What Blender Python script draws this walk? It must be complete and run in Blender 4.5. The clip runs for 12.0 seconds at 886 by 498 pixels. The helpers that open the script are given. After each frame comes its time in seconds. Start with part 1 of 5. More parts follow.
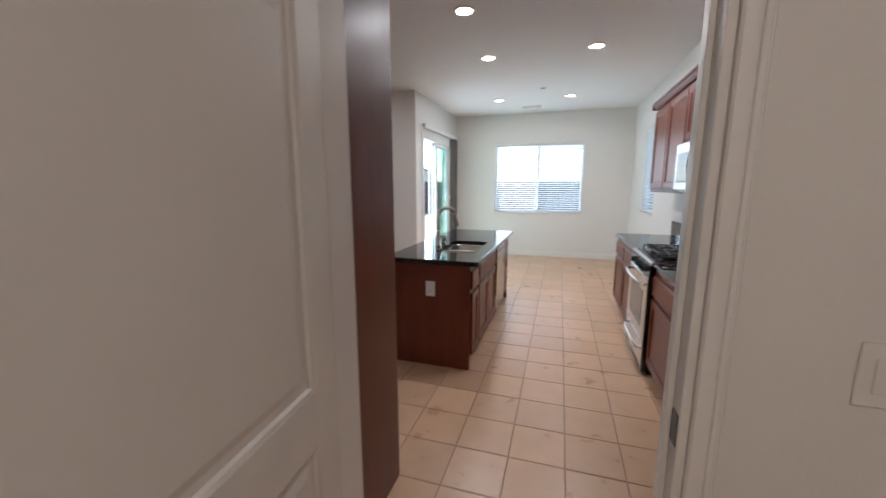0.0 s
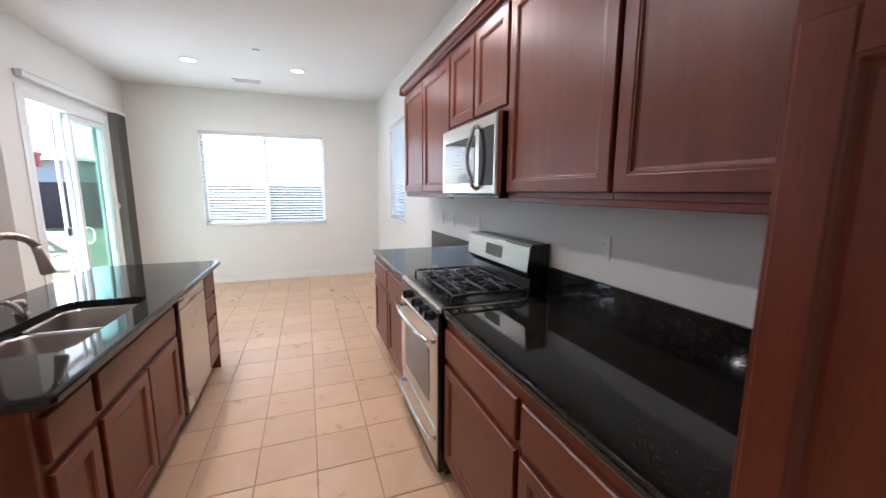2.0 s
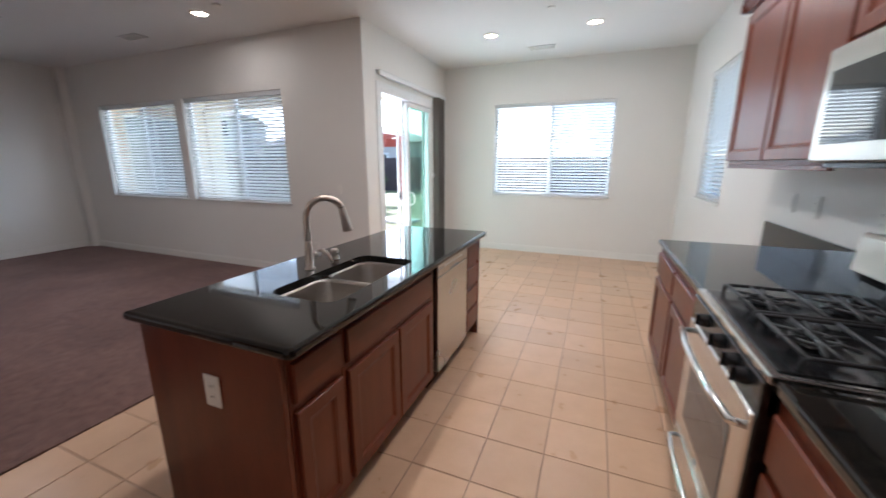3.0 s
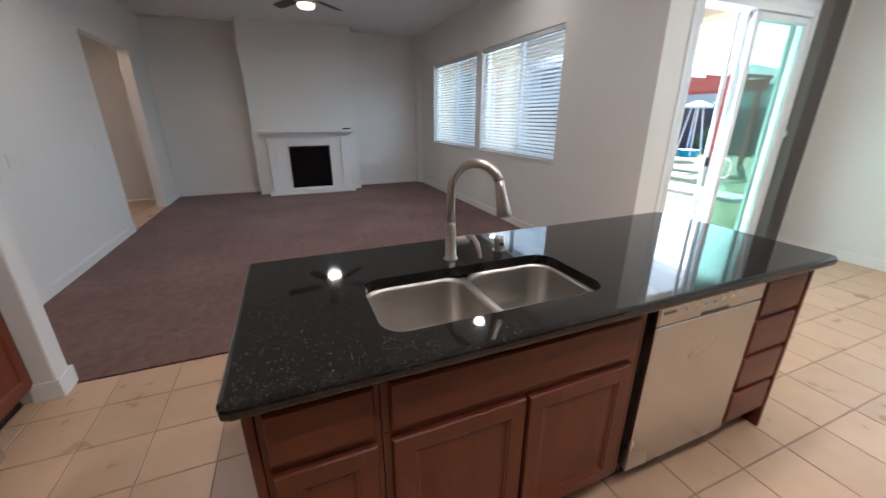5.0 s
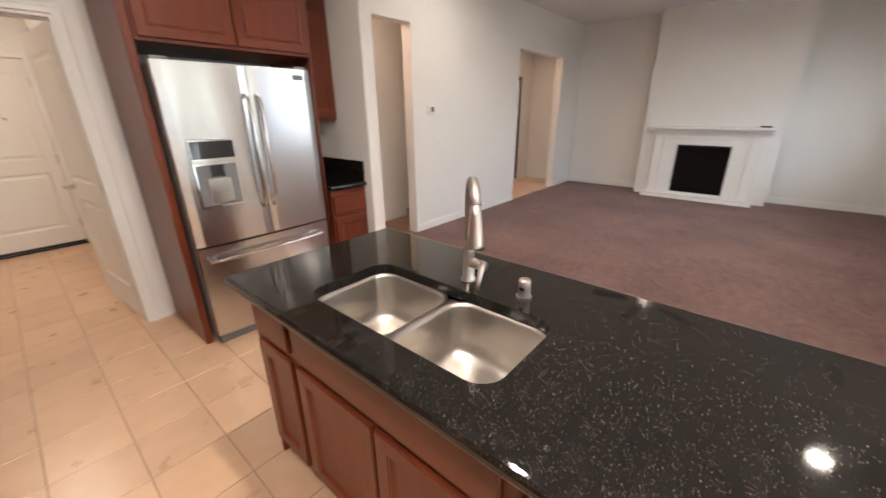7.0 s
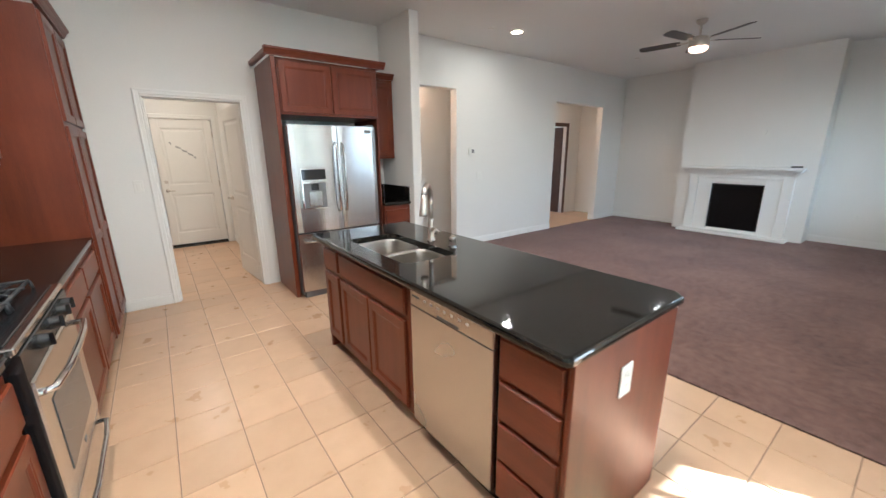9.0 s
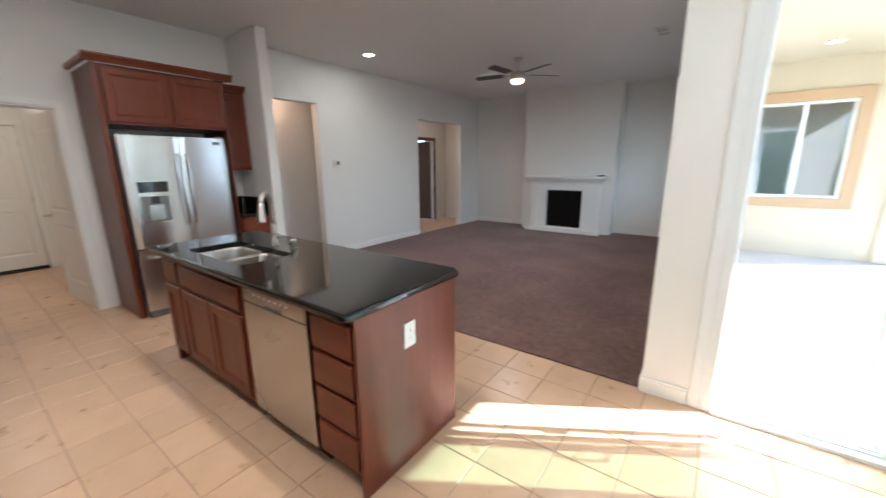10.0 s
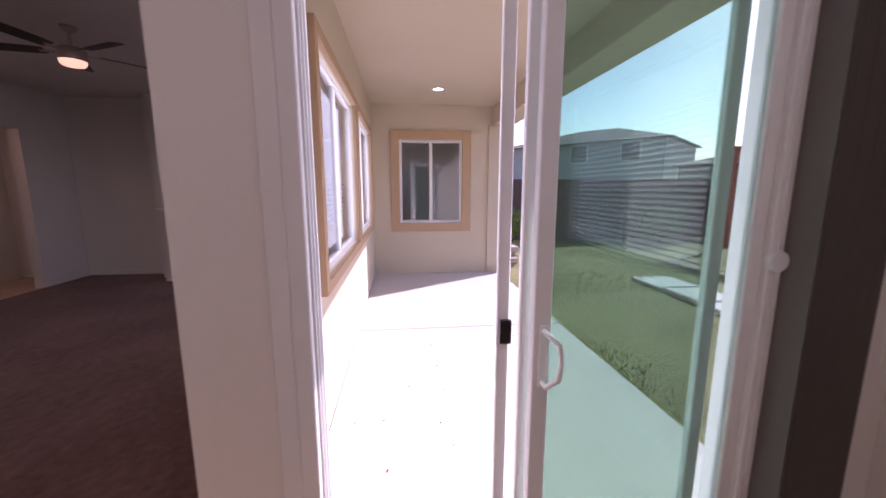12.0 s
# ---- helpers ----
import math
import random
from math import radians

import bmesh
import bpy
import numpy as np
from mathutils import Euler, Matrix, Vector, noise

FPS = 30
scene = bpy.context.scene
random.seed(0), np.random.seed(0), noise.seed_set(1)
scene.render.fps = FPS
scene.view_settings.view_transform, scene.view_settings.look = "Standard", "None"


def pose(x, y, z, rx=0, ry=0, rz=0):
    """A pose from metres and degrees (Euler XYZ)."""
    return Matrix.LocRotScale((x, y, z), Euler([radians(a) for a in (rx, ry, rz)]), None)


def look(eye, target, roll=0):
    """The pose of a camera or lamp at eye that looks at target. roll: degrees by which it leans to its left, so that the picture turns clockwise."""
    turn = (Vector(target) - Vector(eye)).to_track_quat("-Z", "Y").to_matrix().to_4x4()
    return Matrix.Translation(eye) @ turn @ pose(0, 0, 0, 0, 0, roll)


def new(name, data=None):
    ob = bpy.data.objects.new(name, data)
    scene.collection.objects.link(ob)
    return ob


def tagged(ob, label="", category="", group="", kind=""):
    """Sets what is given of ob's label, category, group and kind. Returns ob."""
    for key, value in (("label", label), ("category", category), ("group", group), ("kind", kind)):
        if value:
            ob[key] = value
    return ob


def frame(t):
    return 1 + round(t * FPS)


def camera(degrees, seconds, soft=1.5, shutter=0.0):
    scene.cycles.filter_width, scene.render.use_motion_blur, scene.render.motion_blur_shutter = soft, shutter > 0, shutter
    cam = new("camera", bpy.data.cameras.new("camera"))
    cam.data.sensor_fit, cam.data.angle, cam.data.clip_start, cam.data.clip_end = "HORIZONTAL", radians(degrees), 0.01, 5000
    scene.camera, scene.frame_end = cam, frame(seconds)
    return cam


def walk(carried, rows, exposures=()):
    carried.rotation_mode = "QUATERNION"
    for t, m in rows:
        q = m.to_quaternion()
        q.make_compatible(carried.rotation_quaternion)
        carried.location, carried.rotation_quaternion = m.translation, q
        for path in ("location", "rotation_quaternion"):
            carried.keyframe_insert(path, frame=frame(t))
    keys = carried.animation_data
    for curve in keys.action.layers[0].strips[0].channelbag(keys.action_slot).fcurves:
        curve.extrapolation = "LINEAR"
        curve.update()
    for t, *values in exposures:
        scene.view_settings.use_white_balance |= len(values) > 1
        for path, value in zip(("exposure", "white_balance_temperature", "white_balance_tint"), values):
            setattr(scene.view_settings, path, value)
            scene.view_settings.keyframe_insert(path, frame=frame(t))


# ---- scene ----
cam = camera(100.1, 12.0, shutter=0.25)
PATH = [
    (0, (0.652, 0.614, 1.492), (0.063, 2.497, 1.161), -0.0),
    (0.5, (0.582, 1.025, 1.495), (0.504, 3.001, 1.195), 0.7),
    (1, (0.615, 1.473, 1.468), (0.858, 3.437, 1.181), 0.5),
    (1.5, (0.652, 1.812, 1.473), (1.154, 3.726, 1.18), 0.4),
    (2, (0.759, 2.113, 1.477), (1.44, 3.969, 1.173), 0.3),
    (2.5, (0.88, 2.374, 1.467), (1.019, 4.338, 1.118), 0.2),
    (3, (0.877, 2.609, 1.46), (0.146, 4.416, 1.012), -0.0),
    (5, (0.754, 3.563, 1.441), (-0.989, 4.277, 0.767), 0.0),
    (5.5, (0.671, 3.932, 1.417), (-1.154, 4.158, 0.631), -0.4),
    (6, (0.565, 4.259, 1.426), (-1.236, 4.108, 0.57), -0.4),
    (6.5, (0.467, 4.551, 1.465), (-1.24, 3.896, 0.655), -0.7),
    (7, (0.497, 4.835, 1.492), (-0.922, 3.612, 0.791), -0.6),
    (7.5, (0.628, 5.105, 1.495), (-0.476, 3.539, 0.921), -0.4),
    (9.5, (0.935, 6.39, 1.478), (-0.325, 4.905, 1.022), -0.4),
    (10, (0.912, 6.649, 1.478), (-0.658, 5.494, 1.03), -0.5),
    (10.5, (0.84, 6.894, 1.487), (-1.041, 6.348, 1.083), -0.4),
    (11, (0.516, 6.951, 1.467), (-1.447, 6.83, 1.102), -0.1),
    (11.5, (0.04, 6.999, 1.497), (-1.924, 7.126, 1.144), -0.3),
    (12, (-0.515, 7.048, 1.509), (-2.476, 7.269, 1.189), -0.0),
]
EXPOSURES = [(0.0, 2.0, 5250, 11), (0.5, 2.1, 5150, 9), (1.0, 2.25, 5200, 12), (2.0, 2.35, 5350, 15), (3.0, 2.05, 5350, 13), (5.0, 2.2, 5250, 9), (5.5, 2.5, 5500, 11), (6.5, 2.9, 6000, 13), (7.5, 3.05, 5850, 10), (9.5, 2.95, 5200, 3), (10.0, 2.5, 5300, 6), (10.5, 1.85, 5350, 10), (11.0, 1.45, 5650, 17), (11.5, 1.15, 6000, 34), (12.0, 0.65, 6050, 48)]
walk(cam, [(t, look(eye, target, roll)) for t, eye, target, roll in PATH], EXPOSURES)

# ---- light ----
world = bpy.data.worlds.new("sky")
scene.world = world
world.use_nodes = True
wn = world.node_tree
sky = wn.nodes.new("ShaderNodeTexSky")
sky.sky_type, sky.sun_disc = "NISHITA", False
sky.sun_elevation, sky.sun_rotation = radians(33), radians(-31)
bg = wn.nodes["Background"]
bg.inputs["Strength"].default_value = 0.15
wn.links.new(sky.outputs[0], bg.inputs["Color"])
sun = new("sun", bpy.data.lights.new("sun", "SUN"))
sun.data.energy, sun.data.angle, sun.data.color = 5.0, radians(0.5), (1.0, 0.95, 0.88)
sun.matrix_world = look((-30, 50, 38), (-30 + 0.52 * 45, 50 - 0.85 * 45, 38 - 45 * math.tan(radians(33))))


def sky_panel(name, at, turn, w, h, watts):
    """Stands in the opening of a blown-out window for the sky's light."""
    l = bpy.data.lights.new(name, "AREA")
    l.shape, l.size, l.size_y, l.energy, l.color = "RECTANGLE", w, h, watts, (0.86, 0.94, 1.0)
    o = new(name, l)
    o.matrix_world = pose(*at, 90, 0, turn)
    return o


sky_panel("dining_window_light", (0.17, 9.03, 1.665), 180, 1.9, 1.5, 6)
sky_panel("side_window_light", (2.16, 7.34, 1.75), 90, 0.95, 1.4, 1.6)
sky_panel("patio_door_light", (-1.86, 7.5, 1.2), -90, 1.45, 2.2, 8)
sky_panel("living_window_light", (-5.73, 6.60, 1.65), 180, 1.7, 1.3, 6)
sky_panel("living_window_light", (-3.735, 6.60, 1.65), 180, 1.7, 1.3, 6)


# ---- materials ----
def base_material(name, rough=0.5, metal=0.0, spec=0.5):
    m = bpy.data.materials.new(name)
    m.use_nodes = True
    b = m.node_tree.nodes["Principled BSDF"]
    b.inputs["Roughness"].default_value = rough
    b.inputs["Metallic"].default_value = metal
    b.inputs["Specular IOR Level"].default_value = spec
    return m, m.node_tree, b


def add(nt, kind, **values):
    n = nt.nodes.new("ShaderNode" + kind)
    for key, v in values.items():
        n.inputs[key.replace("_", " ")].default_value = v
    return n


def noise_of(nt, scale, detail=4, stretch=(1, 1, 1), shift=None):
    tc = nt.nodes.new("ShaderNodeTexCoord")
    mp = nt.nodes.new("ShaderNodeMapping")
    mp.inputs["Scale"].default_value = stretch
    nt.links.new(tc.outputs["Object"], mp.inputs["Vector"])
    if shift is not None:
        nt.links.new(shift, mp.inputs["Location"])
    n = add(nt, "TexNoise", Scale=scale, Detail=detail)
    nt.links.new(mp.outputs[0], n.inputs["Vector"])
    return n


def ramp(nt, source, stops):
    r = nt.nodes.new("ShaderNodeValToRGB")
    while len(r.color_ramp.elements) < len(stops):
        r.color_ramp.elements.new(0.5)
    for e, (p, c) in zip(r.color_ramp.elements, stops):
        e.position, e.color = p, (*c, 1)
    nt.links.new(source, r.inputs[0])
    return r


def bump(nt, b, height, strength, distance=0.002):
    n = add(nt, "Bump", Strength=strength, Distance=distance)
    nt.links.new(height, n.inputs["Height"])
    nt.links.new(n.outputs[0], b.inputs["Normal"])


def tint(c, k):
    return tuple(min(1, v * k) for v in c)


def surface(name, color, rough=0.5, metal=0.0, big=1.5, fine=60, vary=0.06, relief=0.15, depth=0.001, stretch=(1, 1, 1), spec=0.5, rough_vary=0.08):
    """A surface with stains at one scale and grain at another."""
    m, nt, b = base_material(name, rough, metal, spec)
    n1, n2 = noise_of(nt, big, 3), noise_of(nt, fine, 5, stretch)
    mix = add(nt, "Math")
    mix.operation = "MULTIPLY_ADD"
    mix.inputs[1].default_value = 0.5
    half = add(nt, "Math")
    half.operation = "MULTIPLY"
    half.inputs[1].default_value = 0.5
    nt.links.new(n1.outputs[0], half.inputs[0])
    nt.links.new(n2.outputs[0], mix.inputs[0])
    nt.links.new(half.outputs[0], mix.inputs[2])
    r = ramp(nt, mix.outputs[0], [(0.3, tint(color, 1 - vary)), (0.7, tint(color, 1 + vary))])
    nt.links.new(r.outputs[0], b.inputs["Base Color"])
    rr = add(nt, "MapRange")
    rr.inputs["To Min"].default_value, rr.inputs["To Max"].default_value = max(0.02, rough - rough_vary), min(1, rough + rough_vary)
    nt.links.new(n1.outputs[0], rr.inputs["Value"])
    nt.links.new(rr.outputs[0], b.inputs["Roughness"])
    if relief:
        bump(nt, b, n2.outputs[0], relief, depth)
    return m


def plain(name, color, rough=0.5, metal=0.0, emit=0.0):
    m, nt, b = base_material(name, rough, metal)
    b.inputs["Base Color"].default_value = (*color, 1)
    if emit:
        b.inputs["Emission Color"].default_value = (*color, 1)
        b.inputs["Emission Strength"].default_value = emit
    return m


def wood(name, dark, light, stretch, rough=0.32):
    m, nt, b = base_material(name, rough, 0.0, 0.38)
    rnd = nt.nodes.new("ShaderNodeObjectInfo")
    n1, n2 = noise_of(nt, 3.0, 4, stretch, rnd.outputs["Random"]), noise_of(nt, 45, 6, stretch, rnd.outputs["Random"])
    big = noise_of(nt, 2.2, 2)
    mx = add(nt, "Mix")
    mx.inputs[0].default_value = 0.45
    nt.links.new(n1.outputs[0], mx.inputs[2])
    nt.links.new(n2.outputs[0], mx.inputs[3])
    mx2 = add(nt, "Mix")
    mx2.inputs[0].default_value = 0.4
    nt.links.new(mx.outputs[0], mx2.inputs[2])
    nt.links.new(big.outputs[0], mx2.inputs[3])
    r = ramp(nt, mx2.outputs[0], [(0.32, dark), (0.68, light)])
    nt.links.new(r.outputs[0], b.inputs["Base Color"])
    rr = add(nt, "MapRange")
    rr.inputs["To Min"].default_value, rr.inputs["To Max"].default_value = rough - 0.07, rough + 0.09
    nt.links.new(big.outputs[0], rr.inputs["Value"])
    nt.links.new(rr.outputs[0], b.inputs["Roughness"])
    bump(nt, b, n2.outputs[0], 0.06, 0.0006)
    return m


def granite():
    m, nt, b = base_material("black_granite", 0.07)
    tc = nt.nodes.new("ShaderNodeTexCoord")
    v = add(nt, "TexVoronoi", Scale=360)
    nt.links.new(tc.outputs["Object"], v.inputs["Vector"])
    speck = ramp(nt, v.outputs["Color"], [(0.0, (0.006, 0.006, 0.006)), (0.68, (0.012, 0.0115, 0.011)), (0.86, (0.034, 0.028, 0.019)), (1.0, (0.115, 0.088, 0.052))])
    n = noise_of(nt, 28, 5)
    cloud = ramp(nt, n.outputs[0], [(0.36, (0.5, 0.5, 0.5)), (0.68, (1.3, 1.25, 1.2))])
    mul = nt.nodes.new("ShaderNodeVectorMath")
    mul.operation = "MULTIPLY"
    nt.links.new(speck.outputs[0], mul.inputs[0])
    nt.links.new(cloud.outputs[0], mul.inputs[1])
    nt.links.new(mul.outputs[0], b.inputs["Base Color"])
    big = noise_of(nt, 5, 5)
    rr = add(nt, "MapRange")
    rr.inputs["To Min"].default_value, rr.inputs["To Max"].default_value = 0.02, 0.075
    nt.links.new(big.outputs[0], rr.inputs["Value"])
    nt.links.new(rr.outputs[0], b.inputs["Roughness"])
    return m


def tile_material():
    m, nt, b = base_material("tan_ceramic", 0.28)
    info = nt.nodes.new("ShaderNodeObjectInfo")
    n1, n2 = noise_of(nt, 7, 5, (1, 1, 1), info.outputs["Location"]), noise_of(nt, 90, 4)
    r = ramp(nt, n1.outputs[0], [(0.2, (0.535, 0.345, 0.213)), (0.5, (0.575, 0.375, 0.236)), (0.8, (0.61, 0.405, 0.26))])
    hsv = nt.nodes.new("ShaderNodeHueSaturation")
    val = add(nt, "MapRange")
    val.inputs["To Min"].default_value, val.inputs["To Max"].default_value = 0.93, 1.07
    nt.links.new(info.outputs["Random"], val.inputs["Value"])
    nt.links.new(val.outputs[0], hsv.inputs["Value"])
    nt.links.new(r.outputs[0], hsv.inputs["Color"])
    nt.links.new(hsv.outputs[0], b.inputs["Base Color"])
    rr = add(nt, "MapRange")
    rr.inputs["To Min"].default_value, rr.inputs["To Max"].default_value = 0.24, 0.34
    nt.links.new(n1.outputs[0], rr.inputs["Value"])
    nt.links.new(rr.outputs[0], b.inputs["Roughness"])
    bump(nt, b, n2.outputs[0], 0.02, 0.0006)
    return m


def carpet_material():
    m, nt, b = base_material("brown_carpet", 0.97, 0, 0.1)
    n1, n2, n3 = noise_of(nt, 1.3, 5), noise_of(nt, 150, 4), noise_of(nt, 16, 5)
    mx = add(nt, "Mix")
    mx.inputs[0].default_value = 0.5
    nt.links.new(n3.outputs[0], mx.inputs[2])
    nt.links.new(n2.outputs[0], mx.inputs[3])
    mx2 = add(nt, "Mix")
    mx2.inputs[0].default_value = 0.65
    nt.links.new(n1.outputs[0], mx2.inputs[2])
    nt.links.new(mx.outputs[0], mx2.inputs[3])
    r = ramp(nt, mx2.outputs[0], [(0.36, (0.088, 0.044, 0.035)), (0.5, (0.158, 0.083, 0.067)), (0.64, (0.225, 0.13, 0.107))])
    nt.links.new(r.outputs[0], b.inputs["Base Color"])
    b.inputs["Sheen Weight"].default_value = 0.15
    bump(nt, b, mx.outputs[0], 0.9, 0.012)
    return m


def brushed(name, color, rough, stretch):
    m, nt, b = base_material(name, rough, 1.0)
    n1, n2 = noise_of(nt, 60, 5, stretch), noise_of(nt, 3, 3)
    r = ramp(nt, n1.outputs[0], [(0.3, tint(color, 0.95)), (0.7, tint(color, 1.04))])
    nt.links.new(r.outputs[0], b.inputs["Base Color"])
    rr = add(nt, "MapRange")
    rr.inputs["To Min"].default_value, rr.inputs["To Max"].default_value = rough - 0.03, rough + 0.05
    return m


def glass(name, color, gloss=0.02):
    m, nt, b = base_material(name)
    nt.nodes.remove(b)
    clear = add(nt, "BsdfTransparent")
    clear.inputs["Color"].default_value = (*color, 1)
    shine = add(nt, "BsdfGlossy", Roughness=gloss)
    rim = add(nt, "LayerWeight", Blend=0.5)
    power = add(nt, "Math")
    power.operation = "POWER"
    power.inputs[1].default_value = 5.0
    nt.links.new(rim.outputs["Facing"], power.inputs[0])
    fres = add(nt, "MapRange")
    fres.inputs["To Min"].default_value, fres.inputs["To Max"].default_value = 0.085, 0.95
    nt.links.new(power.outputs[0], fres.inputs["Value"])
    mx = nt.nodes.new("ShaderNodeMixShader")
    nt.links.new(fres.outputs[0], mx.inputs[0])
    nt.links.new(clear.outputs[0], mx.inputs[1])
    nt.links.new(shine.outputs[0], mx.inputs[2])
    nt.links.new(mx.outputs[0], nt.nodes["Material Output"].inputs["Surface"])
    return m


PAINT = surface("cream_wall_paint", (0.765, 0.742, 0.70), 0.6, big=0.8, fine=110, vary=0.025, relief=0.22, depth=0.0025)
CEIL = surface("ceiling_paint", (0.77, 0.755, 0.73), 0.75, big=0.7, fine=120, vary=0.02, relief=0.25, depth=0.003)
TRIM = surface("white_trim_paint", (0.80, 0.78, 0.74), 0.35, big=2, fine=40, vary=0.02, relief=0.03)
DOORP = surface("door_paint", (0.74, 0.71, 0.66), 0.4, big=2, fine=50, vary=0.02, relief=0.04)
CHERRY = wood("cherry_wood", (0.088, 0.0175, 0.0065), (0.182, 0.041, 0.0150), (6, 6, 0.5))
CHERRY_H = wood("cherry_wood_across", (0.088, 0.0175, 0.0065), (0.182, 0.041, 0.0150), (6, 0.5, 6))
CHERRY_X = wood("cherry_wood_wide", (0.088, 0.0175, 0.0065), (0.182, 0.041, 0.0150), (0.5, 6, 6))
# toe kick colour with the shade of the recess painted in
KICK = surface("recess_shade", (0.025, 0.012, 0.008), 0.7)
GRANITE = granite()
TILE = tile_material()
GROUT = surface("brown_grout", (0.25, 0.165, 0.115), 0.9, fine=200, vary=0.15)
CARPET = carpet_material()
STEEL = brushed("brushed_steel", (0.62, 0.61, 0.60), 0.23, (1, 1, 0.02))
STEEL_H = brushed("brushed_steel_across", (0.62, 0.60, 0.57), 0.25, (1, 0.02, 1))
NICKEL = brushed("brushed_nickel", (0.56, 0.50, 0.44), 0.34, (1, 1, 1))
CHROME = plain("polished_steel", (0.72, 0.71, 0.70), 0.12, 1.0)
BLACK = surface("black_enamel", (0.012, 0.012, 0.013), 0.25, fine=80, vary=0.1, relief=0.02)
IRON = surface("cast_iron", (0.02, 0.02, 0.021), 0.55, fine=200, vary=0.15, relief=0.2)
DARKGLASS = plain("dark_glass", (0.02, 0.022, 0.025), 0.04)
OVENGLASS = plain("oven_glass", (0.10, 0.10, 0.10), 0.05)
LCD = plain("display", (0.10, 0.11, 0.08), 0.2)
PLASTIC = surface("white_plastic", (0.78, 0.76, 0.71), 0.35, fine=60, vary=0.01, relief=0.0)
GREYP = surface("grey_plastic", (0.16, 0.16, 0.16), 0.4, fine=60, vary=0.03, relief=0.0)
VINYL = surface("white_vinyl", (0.78, 0.78, 0.77), 0.35, fine=30, vary=0.02, relief=0.02)


def slat_material():
    m, nt, b = base_material("white_slat", 0.4)
    n = noise_of(nt, 12, 3, (0.2, 1, 1))
    r = ramp(nt, n.outputs[0], [(0.3, (0.78, 0.775, 0.755)), (0.7, (0.83, 0.825, 0.81))])
    nt.links.new(r.outputs[0], b.inputs["Base Color"])
    t = add(nt, "BsdfTranslucent")
    t.inputs["Color"].default_value = (0.8, 0.82, 0.82, 1)
    mx = nt.nodes.new("ShaderNodeMixShader")
    mx.inputs[0].default_value = 0.28
    nt.links.new(b.outputs[0], mx.inputs[1])
    nt.links.new(t.outputs[0], mx.inputs[2])
    nt.links.new(mx.outputs[0], nt.nodes["Material Output"].inputs["Surface"])
    return m


SLAT = slat_material()
VANE = surface("grey_vane", (0.135, 0.122, 0.108), 0.6, fine=40, vary=0.05, relief=0.1)
GLASS_T = glass("green_tinted_glass", (0.745, 0.865, 0.815))
GLASS_C = glass("clear_glass", (0.97, 0.985, 0.98))
SCREEN = glass("screened_glass", (0.74, 0.77, 0.80), 0.05)
STUCCO = surface("beige_stucco", (0.62, 0.54, 0.42), 0.9, big=1, fine=70, vary=0.05, relief=0.5, depth=0.004)
STUCCO_TRIM = surface("tan_stucco_trim", (0.50, 0.345, 0.215), 0.9, fine=80, vary=0.05, relief=0.4, depth=0.003)
CONCRETE = surface("pale_concrete", (0.58, 0.56, 0.53), 0.85, big=1.2, fine=45, vary=0.09, relief=0.3, depth=0.002)
GRASS = surface("lawn_soil", (0.19, 0.185, 0.075), 0.95, big=0.9, fine=25, vary=0.35, relief=0.8, depth=0.03)
BLADE = surface("grass_blade", (0.21, 0.27, 0.062), 0.7, big=0.7, fine=8, vary=0.35, relief=0)
FENCE = surface("dark_fence_wood", (0.085, 0.062, 0.055), 0.85, fine=20, vary=0.25, relief=0.3, stretch=(8, 8, 0.6))
REDWOOD = surface("red_painted_wood", (0.36, 0.075, 0.045), 0.7, fine=25, vary=0.15, relief=0.2)
ROOF = surface("roof_tile", (0.17, 0.13, 0.11), 0.85, fine=12, vary=0.25, relief=0.6, depth=0.02)
HOUSE = surface("house_stucco", (0.46, 0.43, 0.40), 0.9, vary=0.05)
STONE = surface("garden_stone", (0.36, 0.31, 0.27), 0.9, big=6, fine=50, vary=0.2, relief=0.5)
LEAF = surface("shrub_leaf", (0.09, 0.14, 0.035), 0.6, big=3, fine=20, vary=0.4, relief=0)
BARK = surface("bark", (0.10, 0.07, 0.05), 0.9, vary=0.2)
BLUE = surface("blue_plastic", (0.03, 0.33, 0.50), 0.4, vary=0.05, relief=0)
SOOT = surface("firebox_black", (0.012, 0.011, 0.011), 0.5, fine=40, vary=0.3, relief=0.3)
FIREGLASS = surface("smoked_glass", (0.008, 0.007, 0.007), 0.12, fine=30, vary=0.2, relief=0.0, spec=0.15)
LAMP = plain("lamp_lens", (1.0, 0.80, 0.56), 0.4, emit=11.0)
LAMP_FAN = plain("fan_lamp_glass", (1.0, 0.60, 0.36), 0.4, emit=0.75)
# glow for the added hall and corridor fittings
LAMP_SOFT = plain("fill_lamp_glass", (1.0, 0.85, 0.66), 0.4, emit=2.0)
DARKWOOD = surface("dark_door_wood", (0.075, 0.032, 0.02), 0.4, fine=40, vary=0.2, relief=0.1, stretch=(6, 6, 0.5))
BLADEWOOD = surface("fan_blade_wood", (0.045, 0.035, 0.032), 0.45, fine=40, vary=0.2, relief=0.1)

# ---- building helpers ----
ORIGIN = {}


def thing(name, at, label="", category="", group="", kind=""):
    """An empty at the base of a thing, on which part() hangs its meshes."""
    ob = new(name)
    ob.location = at
    ob.empty_display_size = 0.05
    ORIGIN[ob] = Vector(at)
    return tagged(ob, label, category, group, kind)


